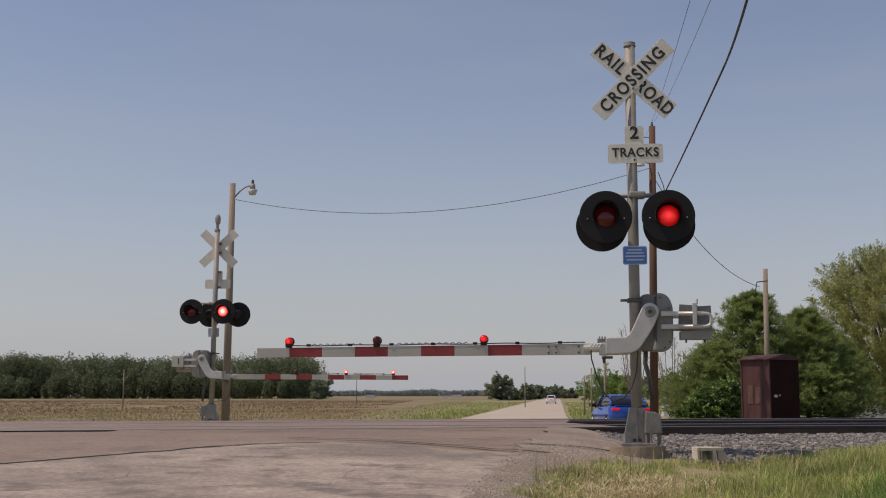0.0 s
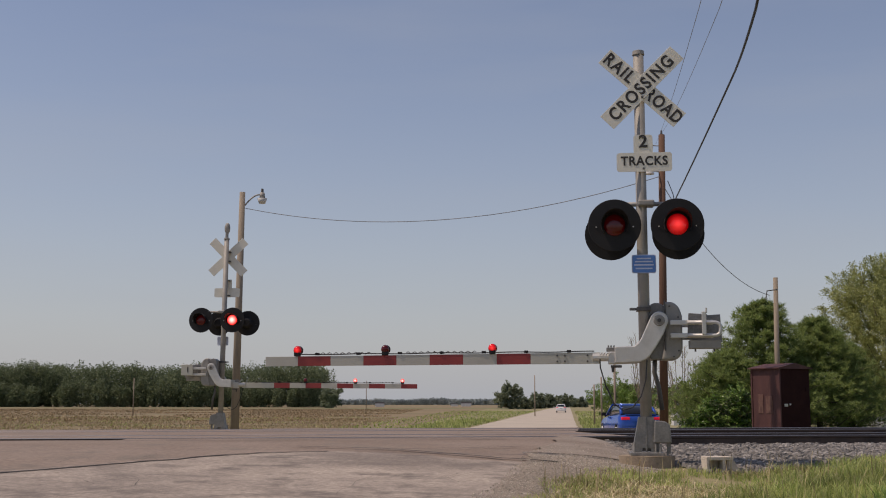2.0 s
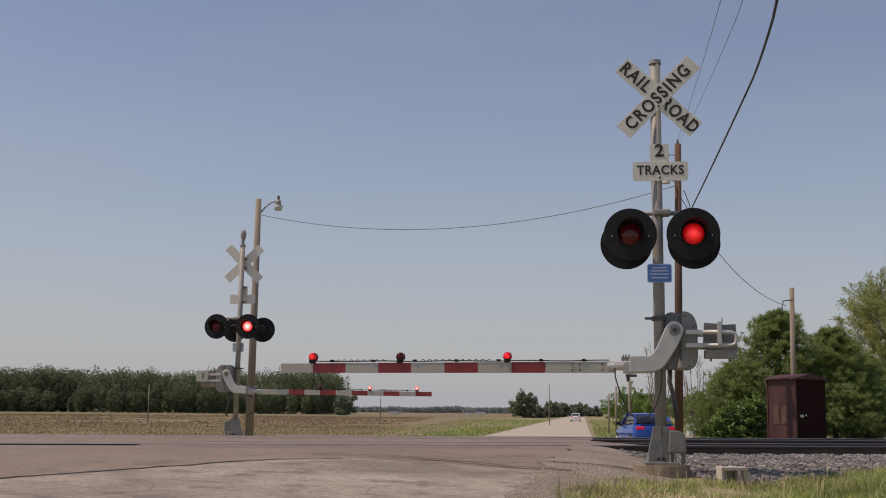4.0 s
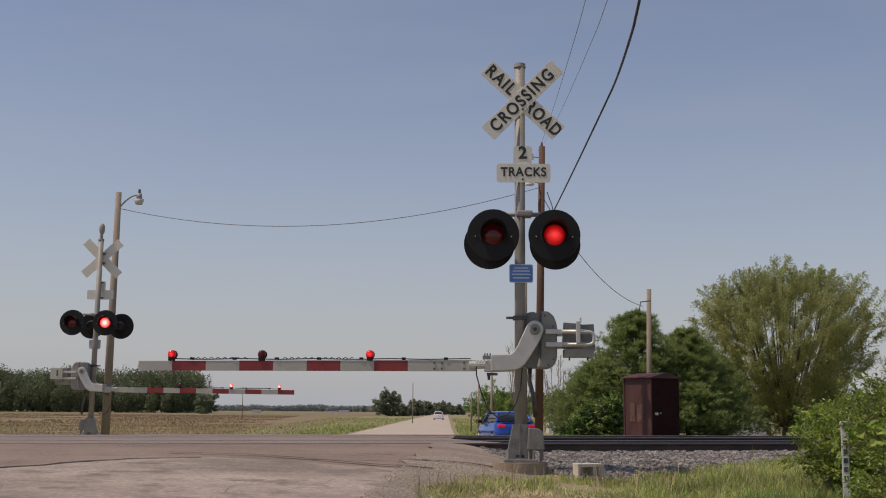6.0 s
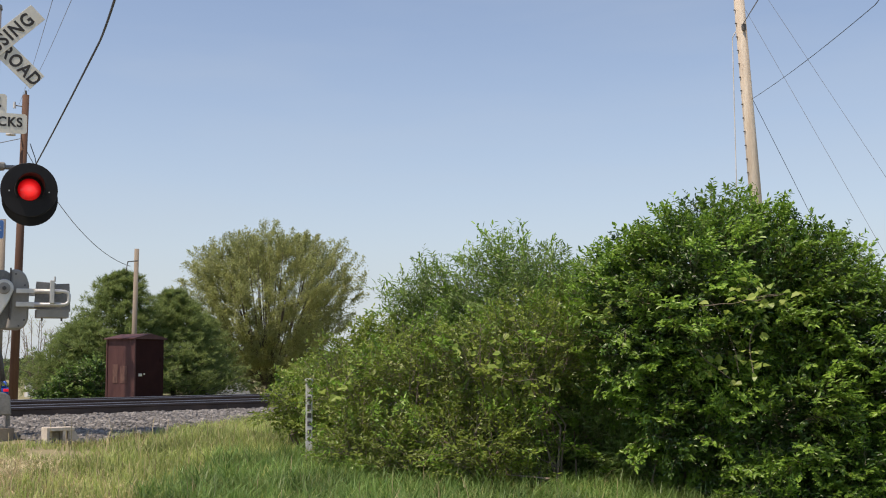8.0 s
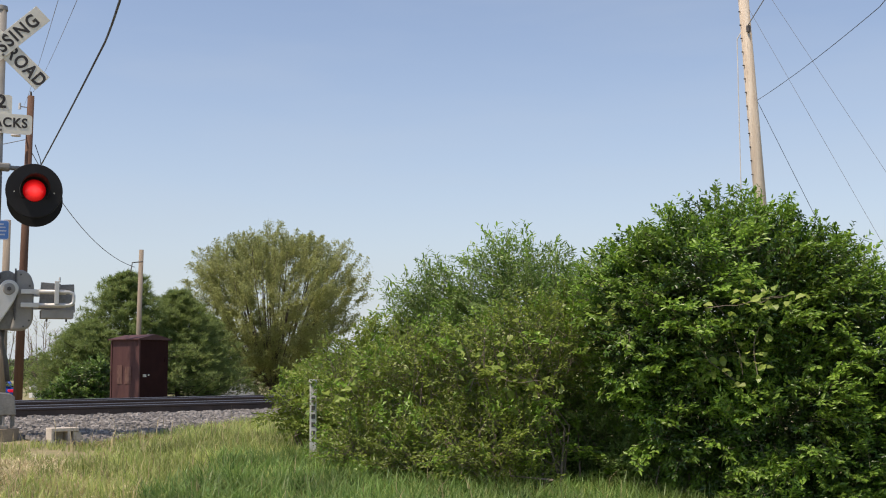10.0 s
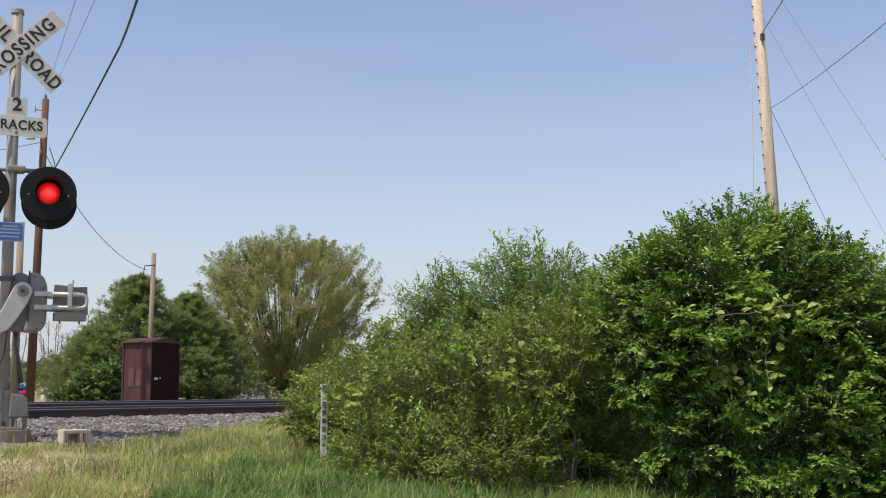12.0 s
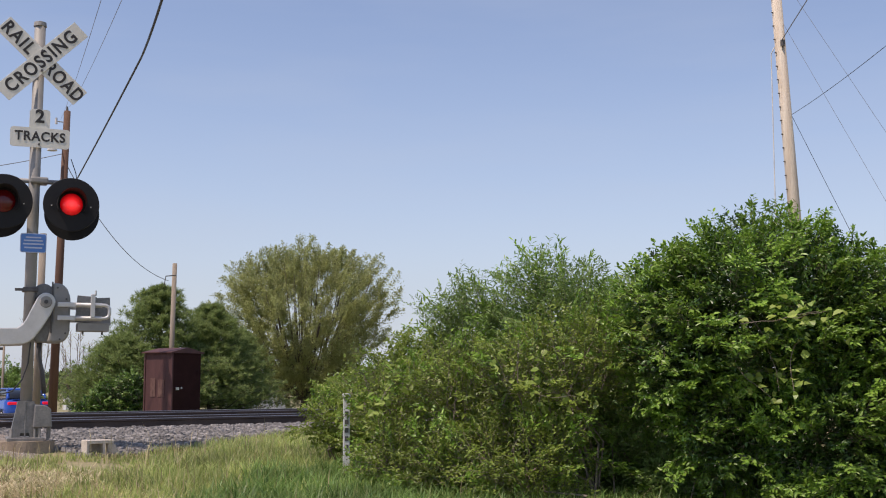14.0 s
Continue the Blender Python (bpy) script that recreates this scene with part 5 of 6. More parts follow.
shrub("bush", "tall grey-green bush with arching leafy shoots",
      [(6.93, 10.03, 2.27, 0.72, 0.7, 0.62), (6.22, 10.65, 2.12, 0.55, 0.57, 0.5), (7.2, 9.41, 2.12, 0.5, 0.5, 0.55), (6.54, 10.02, 1.45, 0.87, 0.8, 0.52), (6.7, 9.6, 0.9, 0.8, 0.7, 0.5), (6.85, 9.0, 1.3, 0.55, 0.5, 0.62), (7.1, 8.6, 0.8, 0.5, 0.5, 0.4)],
      1650, 0.055, 0.018, (M["leaf_grey"], M["leaf_light"]), 31, 14, 0.42, 0.6, 6, 8, 26000, tall=0.1, light=0.3)
shrub("shrub", "straggly olive-green shrub with small leaves and bare twigs",
      [(5.16, 10.34, 1.45, 0.48, 0.48, 0.36), (5.55, 9.66, 1.6, 0.57, 0.57, 0.42), (5.97, 8.96, 1.65, 0.6, 0.6, 0.48), (6.29, 8.6, 1.86, 0.42, 0.42, 0.46),
       (5.17, 9.64, 0.98, 0.64, 0.6, 0.32), (5.72, 8.87, 1.0, 0.7, 0.6, 0.34), (5.75, 8.75, 0.75, 0.55, 0.4, 0.22), (5.25, 9.35, 0.78, 0.55, 0.4, 0.2)],
      1000, 0.04, 0.021, (M["leaf_olive"], M["leaf_light"]), 41, 60, 0.36, 0.5, 6, 7, 5000, tall=0.1, twig_r=0.002, light=0.25)
shrub("shrub", "small spreading shrub with yellow-green leaves beside the ballast",
      [(4.95, 11.4, 1.2, 0.3, 0.3, 0.18), (5.55, 11.5, 1.62, 0.42, 0.42, 0.22), (5.25, 11.2, 1.1, 0.35, 0.35, 0.3), (5.81, 11.01, 1.88, 0.51, 0.5, 0.22), (5.5, 11.2, 1.2, 0.6, 0.5, 0.4)],
      360, 0.05, 0.027, (M["leaf_olive"], M["leaf_pale"]), 51, 24, 0.34, 0.45, 6, 7, 3000, tall=0.12, light=0.15)
trailing_vine("trailing vine with large pale round leaves over the shrubs",
              [(5.17, 9.76, 1.56, 0.4, 0.37, 0.22), (5.67, 8.45, 1.5, 0.36, 0.34, 0.2), (6.3, 8.0, 1.98, 0.32, 0.3, 0.26), (6.72, 6.8, 1.95, 0.5, 0.45, 0.4)], 330, 0.07, M["leaf_pale"], 55)

# shrubs and trees beyond the tracks
shrub("shrub", "rounded green shrub beyond the railway", [(13.3, 30.2, 1.0, 1.0, 0.9, 0.75), (14.5, 29.9, 1.15, 1.2, 0.9, 0.85), (16.0, 29.6, 1.2, 1.2, 0.9, 1.0)],
      600, 0.1, 0.055, (M["leaf_light"], M["leaf_pale"]), 61, 8, 0.55, 0.5, 6, 6, 3000, twig_r=0.006)
shrub("shrub", "leafy green shrub beside the maroon shed", [(8.75, 38.6, 0.95, 0.8, 0.7, 0.8), (9.35, 38.6, 1.15, 0.7, 0.7, 0.8), (8.0, 38.9, 0.65, 0.5, 0.5, 0.45)],
      420, 0.09, 0.05, (M["leaf"], M["leaf_grey"]), 71, 8, 0.5, 0.4, 6, 6, 1800, twig_r=0.006)
pine((12.3, 46.6), 5.6, 3.1, 5200, 81, "broad dark green pine tree behind the shed")
pine((14.8, 47.9), 5.0, 3.0, 4600, 82, "dense dark green pine tree behind the shed")
pine((10.7, 45.8), 3.5, 2.7, 3600, 83, "shorter dark green pine with low boughs")
pine((16.5, 49.2), 4.0, 2.0, 2600, 84, "yellowish green pine beside the willow")
plume_tree("willow_tree", "broad dome-shaped willow with yellow-green spring leaves", (21.3, 53.8), 8.7, 4.15, 0.8, 720, 165000, 0.135, 0.044, M["willow"], 91, limbs=60, plume=0.075, lumps=0.3, up=0.55)
for (x, y), h, sd in (((9.7, 60.0), 5.6, 92), ((12.4, 64.0), 5.0, 93)):
    limb_tree("bare_tree", "slender nearly leafless grey tree", (x, y), h, 1.0, 9, 90, 0.12, 0.04, M["willow"], sd, bark="twig", thick=0.05)
plume_tree("tree", "small round yellow-green tree by the road", (16.8, 119), 4.0, 3.0, 0.2, 90, 14000, 0.2, 0.13, M["leaf_grey"], 94, limbs=12, plume=0.2, up=0.2)
# far trees get their haze from the paled leaf colour
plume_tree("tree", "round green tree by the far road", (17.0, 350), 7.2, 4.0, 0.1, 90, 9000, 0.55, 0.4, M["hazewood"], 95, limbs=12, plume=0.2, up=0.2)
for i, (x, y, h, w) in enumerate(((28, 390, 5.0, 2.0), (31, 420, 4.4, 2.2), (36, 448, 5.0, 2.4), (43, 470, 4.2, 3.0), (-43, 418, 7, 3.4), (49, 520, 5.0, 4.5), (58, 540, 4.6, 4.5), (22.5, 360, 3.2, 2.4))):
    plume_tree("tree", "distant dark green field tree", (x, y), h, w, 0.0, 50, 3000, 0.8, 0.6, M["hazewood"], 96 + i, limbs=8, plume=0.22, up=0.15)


def woodland(name, label, x0, x1, y0, depth, h, count, leaf, material, seed, ragged=0.12, n=360):
    """A belt of far trees: one mesh of many leaf clumps with an uneven outline."""
    rng = np.random.default_rng(seed)
    tx = rng.uniform(x0, x1, count)
    swell = np.array([noise.noise((q * 0.02, seed, 0.0)) for q in tx])
    trees = np.stack([tx, y0 + depth * rng.uniform(0, 1, count) ** 1.5, h * (1 + ragged * swell) * rng.uniform(1 - ragged, 1.0, count)], -1)
    at, al = [], []
    for x, y, hh in trees:
        v = rng.normal(0, 1, (n, 3))
        v /= np.linalg.norm(v, axis=1, keepdims=True)
        r = rng.uniform(0.72, 1.0, (n, 1)) * (1 + 0.22 * np.sin(v[:, :1] * 5 + x) * np.sin(v[:, 2:] * 6 + y))
        at.append(np.array((x, y, hh * 0.5)) + v * r * (hh * 0.31, hh * 0.31, hh * 0.49))
        al.append(rng.normal(0, 0.6, (n, 3)) + v * 0.5)
    at = np.concatenate(at)
    ok = at[:, 2] > 0.1
    ob = leaf_mesh(name, at[ok], np.concatenate(al)[ok], leaf, leaf * 0.8, material, None, seed)
    return tagged(ob, label, "woods", kind="stuff")


woodland("woods", "dense dark green wood along the far field", -290, -57, 500, 45, 19.0, 360, 0.75, M["wood"], 101, n=700)
woodland("woods", "leafy undergrowth at the edge of the wood", -290, -60, 490, 10, 12.5, 150, 0.75, M["wood"], 104, ragged=0.45, n=600)
# horizon belt: its haze is only the pale leaf colour
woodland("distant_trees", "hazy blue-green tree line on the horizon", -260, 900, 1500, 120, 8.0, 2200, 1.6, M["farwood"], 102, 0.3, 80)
woodland("distant_trees", "hazy tree line behind the right-hand fields", 60, 420, 420, 60, 8.5, 200, 1.3, M["wood"], 103, 0.25)


# ---- fields ----
def field(name, x0, x1, y0, y1, material, label, lift=0.03, n=30):
    def h(x, y):
        return land(x, y)
    ys = list(np.linspace(y0, y1, n))
    ob = strip(name, ys, lambda y: x0(y), lambda y: x1(y), lift, material, 24, h)
    return tagged(ob, label, "field", kind="structure")


field("field", lambda y: -700, lambda y: road_mid(y) - 6.5 - (y - 45) * 0.05, 40, 380, M["field"], "tan stubble field beyond the railway")
field("field_strip", lambda y: -700, lambda y: road_mid(y) - 12, 380, 420, M["green"], "thin green crop strip", 0.05, 4)
field("field_far", lambda y: -700, lambda y: road_mid(y) - 10, 420, 1300, M["field"], "distant tan field", 0.03, 12)


# ---- poles and wires ----
def pole(name, label, foot, top, r0, r1, material, category="utility pole", group=""):
    base = Vector((*foot, land_at(*foot)))
    t = thing(name, base, 0, label, category, group)
    bm = cyl(bmesh.new(), (0, 0, -0.2), Vector(top) - base, r0, r1, 16)
    part("pole_shaft", bm, M[material], t, "", True)
    return t, base


def wire(name, label, pts_, r, material, sag=0.0):
    """A cable through a few points, with sag in each span."""
    out = []
    for a, b in zip(pts_, pts_[1:]):
        a, b = Vector(a), Vector(b)
        for i in range(24):
            f = i / 24
            p = a.lerp(b, f)
            p.z -= sag * 4 * f * (1 - f)
            out.append(p)
    out.append(Vector(pts_[-1]))
    bm = tube(bmesh.new(), out, r, 6)
    ob = link_mesh(name, bm, material)
    return tagged(ob, label, "cable")


UT = (6.18, 33.93, 9.48)
up, ub = pole("utility_pole", "tall reddish-brown wooden utility pole", (6.05, 33.96), UT, 0.128, 0.092, "redpole")
for z, s in ((9.15, -1), (8.75, -1)):
    bm = tube(bmesh.new(), [(UT[0] - ub.x, 0, z - ub.z), (UT[0] - ub.x + s * 0.3, -0.05, z - ub.z)], 0.015, 6)
    part("bracket", bm, M["galv"], up)
    bm = cyl(bmesh.new(), (UT[0] - ub.x + s * 0.3, -0.05, z - ub.z - 0.08), (UT[0] - ub.x + s * 0.3, -0.05, z - ub.z + 0.1), 0.04, 0.03, 10)
    part("insulator", bm, M["house"], up, "pale porcelain insulator")
bm = cyl(bmesh.new(), (UT[0] - ub.x, 0, 9.48 - ub.z), (UT[0] - ub.x, 0, 9.62 - ub.z), 0.04, 0.025, 10)
part("top_insulator", bm, M["darkmetal"], up)
bm = tube(bmesh.new(), [(0.12, 0, 8.36 - ub.z), (-0.25, -0.2, 8.38 - ub.z)], 0.02, 6)
part("lamp_arm", bm, M["galv"], up)
bm = cyl(bmesh.new(), (-0.28, -0.22, 8.26 - ub.z), (-0.28, -0.22, 8.42 - ub.z), 0.14, 0.09, 16)
part("lamp_head", bm, M["house"], up, "pale yard-light head")
bm = tube(bmesh.new(), [(0.28, -0.02, 8.1 - ub.z), (0.42, -0.05, 7.7 - ub.z), (0.5, -0.08, 7.2 - ub.z)], 0.012, 6)
part("service_loop", bm, M["wire"], up)

pole("utility_pole", "pale wooden pole half hidden by the signal mast", (6.5, 39.4), (6.53, 39.4, 6.6), 0.13, 0.11, "pole")
sp, sb = pole("service_pole", "grey wooden service pole behind the shed", (10.48, 38.2), (10.56, 38.2, 5.7), 0.09, 0.075, "pole")
bm = tube(bmesh.new(), [(0.1, -0.1, 5.3 - sb.z), (-0.25, -0.15, 5.25 - sb.z), (-0.3, -0.15, 4.95 - sb.z)], 0.02, 6)
part("weatherhead", bm, M["darkmetal"], sp, "bent service drop fitting")
lp, lb = pole("lamp_pole", "grey wooden pole with a curved street lamp arm", (-7.24, 39.34), (-7.16, 39.35, 8.75), 0.145, 0.095, "pole", "street lamp")
arc = [(0.1 + 0.62 * i / 8, 0.1 * i / 8, 8.2 - lb.z + 0.48 * math.sin(math.pi * 0.55 * i / 8)) for i in range(9)]
part("lamp_arm", tube(bmesh.new(), arc, 0.028, 8), M["galv"], lp, "curved steel lamp arm", True)
hx, hy_, hz_ = 0.74, 0.12, 8.55 - lb.z
head = part("lamp_head", cyl(bmesh.new(), (hx, hy_, hz_), (hx, hy_, hz_ + 0.2), 0.1, 0.08, 16), M["galv"], lp, "grey lamp head", True)
part("refractor", cyl(bmesh.new(), (hx, hy_, hz_ - 0.17), (hx, hy_, hz_), 0.11, 0.17, 18), M["house"], head, "pale glass refractor", True)
part("photocell", cyl(bmesh.new(), (hx, hy_, hz_ + 0.2), (hx, hy_, hz_ + 0.34), 0.05, 0.04, 10), M["darkmetal"], head)

rp, rb = pole("utility_pole", "weathered pale utility pole with peeling stripes behind the bush", (17.31, 16.745), (16.99, 17.045, 10.6), 0.135, 0.10, "paint")
for q in np.arange(5.2, 9.5, 0.28):
    f = (q - rb.z) / (10.6 - rb.z)
    c = Vector((17.31 - 0.32 * f, 16.745 + 0.3 * f, q)) - rb
    r = 0.145 - 0.035 * f
    side_v = Vector((-0.86, 0.2, 0)).normalized()
    part("pole_step", box(bmesh.new(), c + side_v * r, (0.05, 0.03, 0.02), 0.003), M["darkmetal"], rp)
part("bolt_plate", box(bmesh.new(), Vector((17.0, 16.85, 8.45)) - rb, (0.07, 0.07, 0.14), 0.008), M["darkmetal"], rp)

wire("cable", "thick twisted black overhead service cable", [(6.2, 33.9, 6.9), (4.32, 17.48, 6.62), (3.37, 12.56, 5.94), (1.0, 0.0, 5.9), (-4.0, -30, 7.5)], 0.016, M["wire"], 0.04)
wire("cable", "thin grey overhead line", [(6.0, 33.9, 9.2), (2.56, 11.72, 5.66), (0.5, -2, 4.6)], 0.0035, M["thinwire"], 0.1)
wire("cable", "thin grey overhead line", [(6.23, 33.9, 9.6), (2.76, 11.68, 5.64), (0.5, -4, 4.6)], 0.0035, M["thinwire"], 0.1)
wire("cable", "sagging grey line between lamp pole and utility pole", [(-7.05, 39.38, 8.2), (6.15, 33.95, 8.25)], 0.011, M["thinwire"], 0.86)
wire("cable", "drooping service wire to the pole behind the shed", [(6.2, 33.95, 7.95), (10.3, 38.0, 5.1)], 0.011, M["thinwire"], 0.6)
A = (17.19, 16.88, 7.0)
wire("cable", "black wire from the weathered pole", [A, (11.82, 9.39, 6.03), (6, 1.5, 6.2)], 0.0055, M["wire"], 0.05)
wire("cable", "black guy wire down from the weathered pole", [A, (18.6, 15.4, 2.2)], 0.0055, M["wire"])
wire("cable", "grey guy wire from the weathered pole", [(16.95, 17.05, 9.3), (19.3, 14.6, 2.2)], 0.004, M["thinwire"])
wire("cable", "grey guy wire from the weathered pole", [(16.93, 17.08, 10.3), (20.2, 14.0, 2.2)], 0.004, M["thinwire"])
wire("cable", "pale ground wire beside the weathered pole", [(17.06, 16.98, 8.6), (16.96, 17.14, 8.3), (16.92, 17.19, land_at(16.92, 17.19) - 0.02)], 0.012, M["house"])
wire("cable", "thin wire from the top of the weathered pole", [(17.06, 16.98, 8.5), (15.4, 14.4, 8.6)], 0.010, M["thinwire"])
for x, y, z in ((-39.2, 144.8, 4.7), (-14.6, 199.5, 5.4), (10.4, 149.6, 5.2), (10.0, 79.4, 3.4), (8.16, 59.4, 3.6), (10.3, 86, 3.0)):
    pole("utility_pole", "slender distant grey pole in the fields", (x, y), (x, y, z), 0.07, 0.055, "pole", group="distant poles")


# ---- shed ----
def shed():
    c = (9.68, 34.9)
    z0 = land_at(*c) - 0.05
    t = thing("signal_shed", (*c, z0), -57, "small maroon sheet-metal signal shed with gabled roof", "shed")
    eave = 2.62 - z0
    bm = box(bmesh.new(), (0, 0, eave / 2), (1.05, 1.25, eave), 0.01)
    part("body", bm, M["hut"], t, "faded maroon ribbed metal walls")
    for sx, sy in ((-0.527, -0.627), (-0.527, 0.627), (0.527, -0.627)):
        part("corner_trim", box(bmesh.new(), (sx, sy, eave / 2), (0.05, 0.05, eave - 0.02), 0.006), M["hut"], t)
    part("faded_panel", box(bmesh.new(), (-0.2, -0.633, eave * 0.56), (0.2, 0.012, eave * 0.24), 0.004), M["faded"], t, "sun-bleached patch of paint")
    part("faded_panel", box(bmesh.new(), (0.12, -0.633, eave * 0.55), (0.26, 0.012, eave * 0.22), 0.004), M["faded"], t, "sun-bleached patch of paint")
    # door sheet spans the whole unlit face, with shade in its colour
    door = part("door", box(bmesh.new(), (0.535, 0, eave / 2 + 0.01), (0.03, 1.23, eave - 0.03), 0.006), M["hutshade"], t, "maroon metal door, colour darkened as the shed's shaded side")
    part("latch", box(bmesh.new(), (0.56, -0.42, 1.25), (0.03, 0.13, 0.08), 0.005), M["alu"], door, "pale metal latch")
    part("handle", box(bmesh.new(), (0.56, -0.25, 1.27), (0.035, 0.05, 0.05), 0.005), M["alu"], door)
    part("hinge", box(bmesh.new(), (0.555, 0.48, 1.7), (0.03, 0.08, 0.12), 0.004), M["hutshade"], door)
    part("hinge", box(bmesh.new(), (0.555, 0.48, 0.5), (0.03, 0.08, 0.12), 0.004), M["hutshade"], door)
    bm = prism(bmesh.new(), [(-0.72, 0), (0.72, 0), (0.72, 0.03), (0, 0.17), (-0.72, 0.03)], -0.6, 0.6)
    bm.transform(Matrix.Translation((0, 0, eave)) @ Matrix.Rotation(radians(90), 4, "Z"))
    part("roof", bm, M["hut"], t, "low gabled maroon metal roof")
    part("plinth", box(bmesh.new(), (0, 0, 0.04), (1.15, 1.35, 0.12), 0.01), M["concrete"], t)


shed()


# ---- vehicles ----
def vehicle(at, rz, label, paint, tail, length=4.4, group=""):
    z = land_at(*at) + 0.02 if at[1] < 100 else float(road_z(*at)) + 0.02
    t = thing("car", (*at, z), rz, label, "car", group)

    def loft(sections):
        bm = bmesh.new()
        rings = []
        for y, zlo, zhi, half, shoulder in sections:
            k = 0.07
            prof = [(-half + k, zlo), (-half, zlo + k), (-half, zhi - shoulder), (-half + 0.09 + shoulder * 0.3, zhi), (half - 0.09 - shoulder * 0.3, zhi), (half, zhi - shoulder), (half, zlo + k), (half - k, zlo)]
            rings.append([bm.verts.new((x, y, z_)) for x, z_ in prof])
        for a, b in zip(rings, rings[1:]):
            for i in range(8):
                j = (i + 1) % 8
                bm.faces.new((a[i], a[j], b[j], b[i]))
        bm.faces.new(rings[0])
        bm.faces.new(rings[-1][::-1])
        bmesh.ops.recalc_face_normals(bm, faces=bm.faces)
        bmesh.ops.bevel(bm, geom=list(bm.edges), offset=0.025, segments=2, affect="EDGES")
        return bm

    hl = length / 2
    part("body", loft([(-hl, 0.42, 0.78, 0.80, 0.06), (-hl + 0.12, 0.25, 0.98, 0.87, 0.08), (-hl + 0.5, 0.22, 1.02, 0.89, 0.08), (0.3, 0.2, 0.96, 0.89, 0.08), (hl - 0.8, 0.22, 0.86, 0.88, 0.1), (hl - 0.15, 0.25, 0.72, 0.8, 0.1), (hl, 0.35, 0.6, 0.65, 0.1)]), paint, t, "", True)
    part("greenhouse", loft([(-hl + 0.38, 0.93, 1.03, 0.76, 0.05), (-hl + 0.75, 0.95, 1.27, 0.69, 0.08), (-hl + 1.15, 0.95, 1.405, 0.64, 0.09), (0.0, 0.95, 1.425, 0.65, 0.1), (0.5, 0.95, 1.38, 0.64, 0.1), (1.3, 0.9, 0.96, 0.74, 0.03)]), M["carglass"], t, "dark tinted windows", True)
    part("roof", loft([(-hl + 1.12, 1.36, 1.405, 0.58, 0.01), (-hl + 1.35, 1.37, 1.455, 0.615, 0.03), (0.0, 1.38, 1.475, 0.62, 0.03), (0.5, 1.34, 1.42, 0.61, 0.03)]), paint, t, "rounded painted roof", True)
    for sx in (-1, 1):
        part("rear_pillar", sweep(bmesh.new(), [(sx * 0.75, -hl + 0.42, 1.0), (sx * 0.68, -hl + 0.8, 1.25), (sx * 0.61, -hl + 1.2, 1.40)], [0.075, 0.065, 0.05], 8), paint, t, "", True)
        part("front_pillar", sweep(bmesh.new(), [(sx * 0.72, 1.2, 0.98), (sx * 0.62, 0.5, 1.4)], [0.04, 0.04], 6), paint, t, "", True)
    for sx in (-1, 1):
        part("tail_lamp", box(bmesh.new(), (sx * 0.66, -hl + 0.09, 0.86), (0.36, 0.16, 0.13), 0.04), tail, t, "lit red tail lamp")
        part("mirror", box(bmesh.new(), (sx * 0.98, 0.6, 1.02), (0.2, 0.1, 0.14), 0.03), M["black"], t)
        for yy in (-hl + 0.85, hl - 0.85):
            w = part("wheel", cyl(bmesh.new(), (sx * 0.70, yy, 0.32), (sx * 0.89, yy, 0.32), 0.32, 0.32, 24), M["tyre"], t, "black tyre")
            part("rim", cyl(bmesh.new(), (sx * 0.88, yy, 0.32), (sx * 0.9, yy, 0.32), 0.2, 0.19, 16), M["alu"], w)
    part("number_plate", box(bmesh.new(), (0, -hl - 0.005, 0.72), (0.32, 0.02, 0.15), 0.004), M["plate"], t, "pale number plate")
    part("bumper", box(bmesh.new(), (0, -hl + 0.05, 0.4), (1.62, 0.16, 0.2), 0.05), paint, t)
    part("spoiler", box(bmesh.new(), (0, -hl + 0.2, 1.02), (1.3, 0.18, 0.03), 0.01), paint, t)
    return t


vehicle((7.6, 51.0), 5, "blue compact sedan with lit tail lamps waiting past the tracks", M["carblue"], M["tail"])
vehicle((19.6, 214), -6, "white car with lit tail lamps on the far road", M["carwhite"], M["tail"])


# ---- small things ----
def cinder_block():
    t = thing("concrete_block", (2.99, 13.42, land_at(2.99, 13.42) - 0.01), 6, "broken pale hollow concrete block lying in the grass", "block")
    h = 0.19
    bm = bmesh.new()
    box(bm, (0, 0, h - 0.02), (0.31, 0.2, 0.04), 0.006)
    box(bm, (0, 0.0, 0.02), (0.31, 0.2, 0.03), 0.006)
    box(bm, (-0.138, 0, h / 2), (0.032, 0.2, h - 0.05), 0.005)
    box(bm, (0.045, 0, h / 2), (0.032, 0.2, h - 0.05), 0.005)
    box(bm, (-0.05, 0.07, h / 2), (0.2, 0.04, h - 0.05), 0.005)
    body = part("shell", bm, M["block"], t, "hollow cast shell")
    bm = prism(bmesh.new(), [(0.09, 0.0), (0.25, 0.0), (0.24, 0.05), (0.2, 0.075), (0.17, 0.15), (0.09, h - 0.03)], -0.09, 0.08)
    bmesh.ops.bevel(bm, geom=list(bm.edges), offset=0.012, segments=2, affect="EDGES")
    part("broken_end", bm, M["block"], t, "broken sloping end")


cinder_block()
mk = thing("marker_post", (4.73, 10.45, land_at(4.73, 10.45)), -20, "slim white plastic marker post in the bushes", "post")
mh = 1.5 - land_at(4.73, 10.45)
part("post", box(bmesh.new(), (0, 0, mh / 2), (0.066, 0.03, mh), 0.006), M["house"], mk)
part("cap", box(bmesh.new(), (0, 0, mh + 0.015), (0.085, 0.06, 0.04), 0.012), M["house"], mk, "white cap")
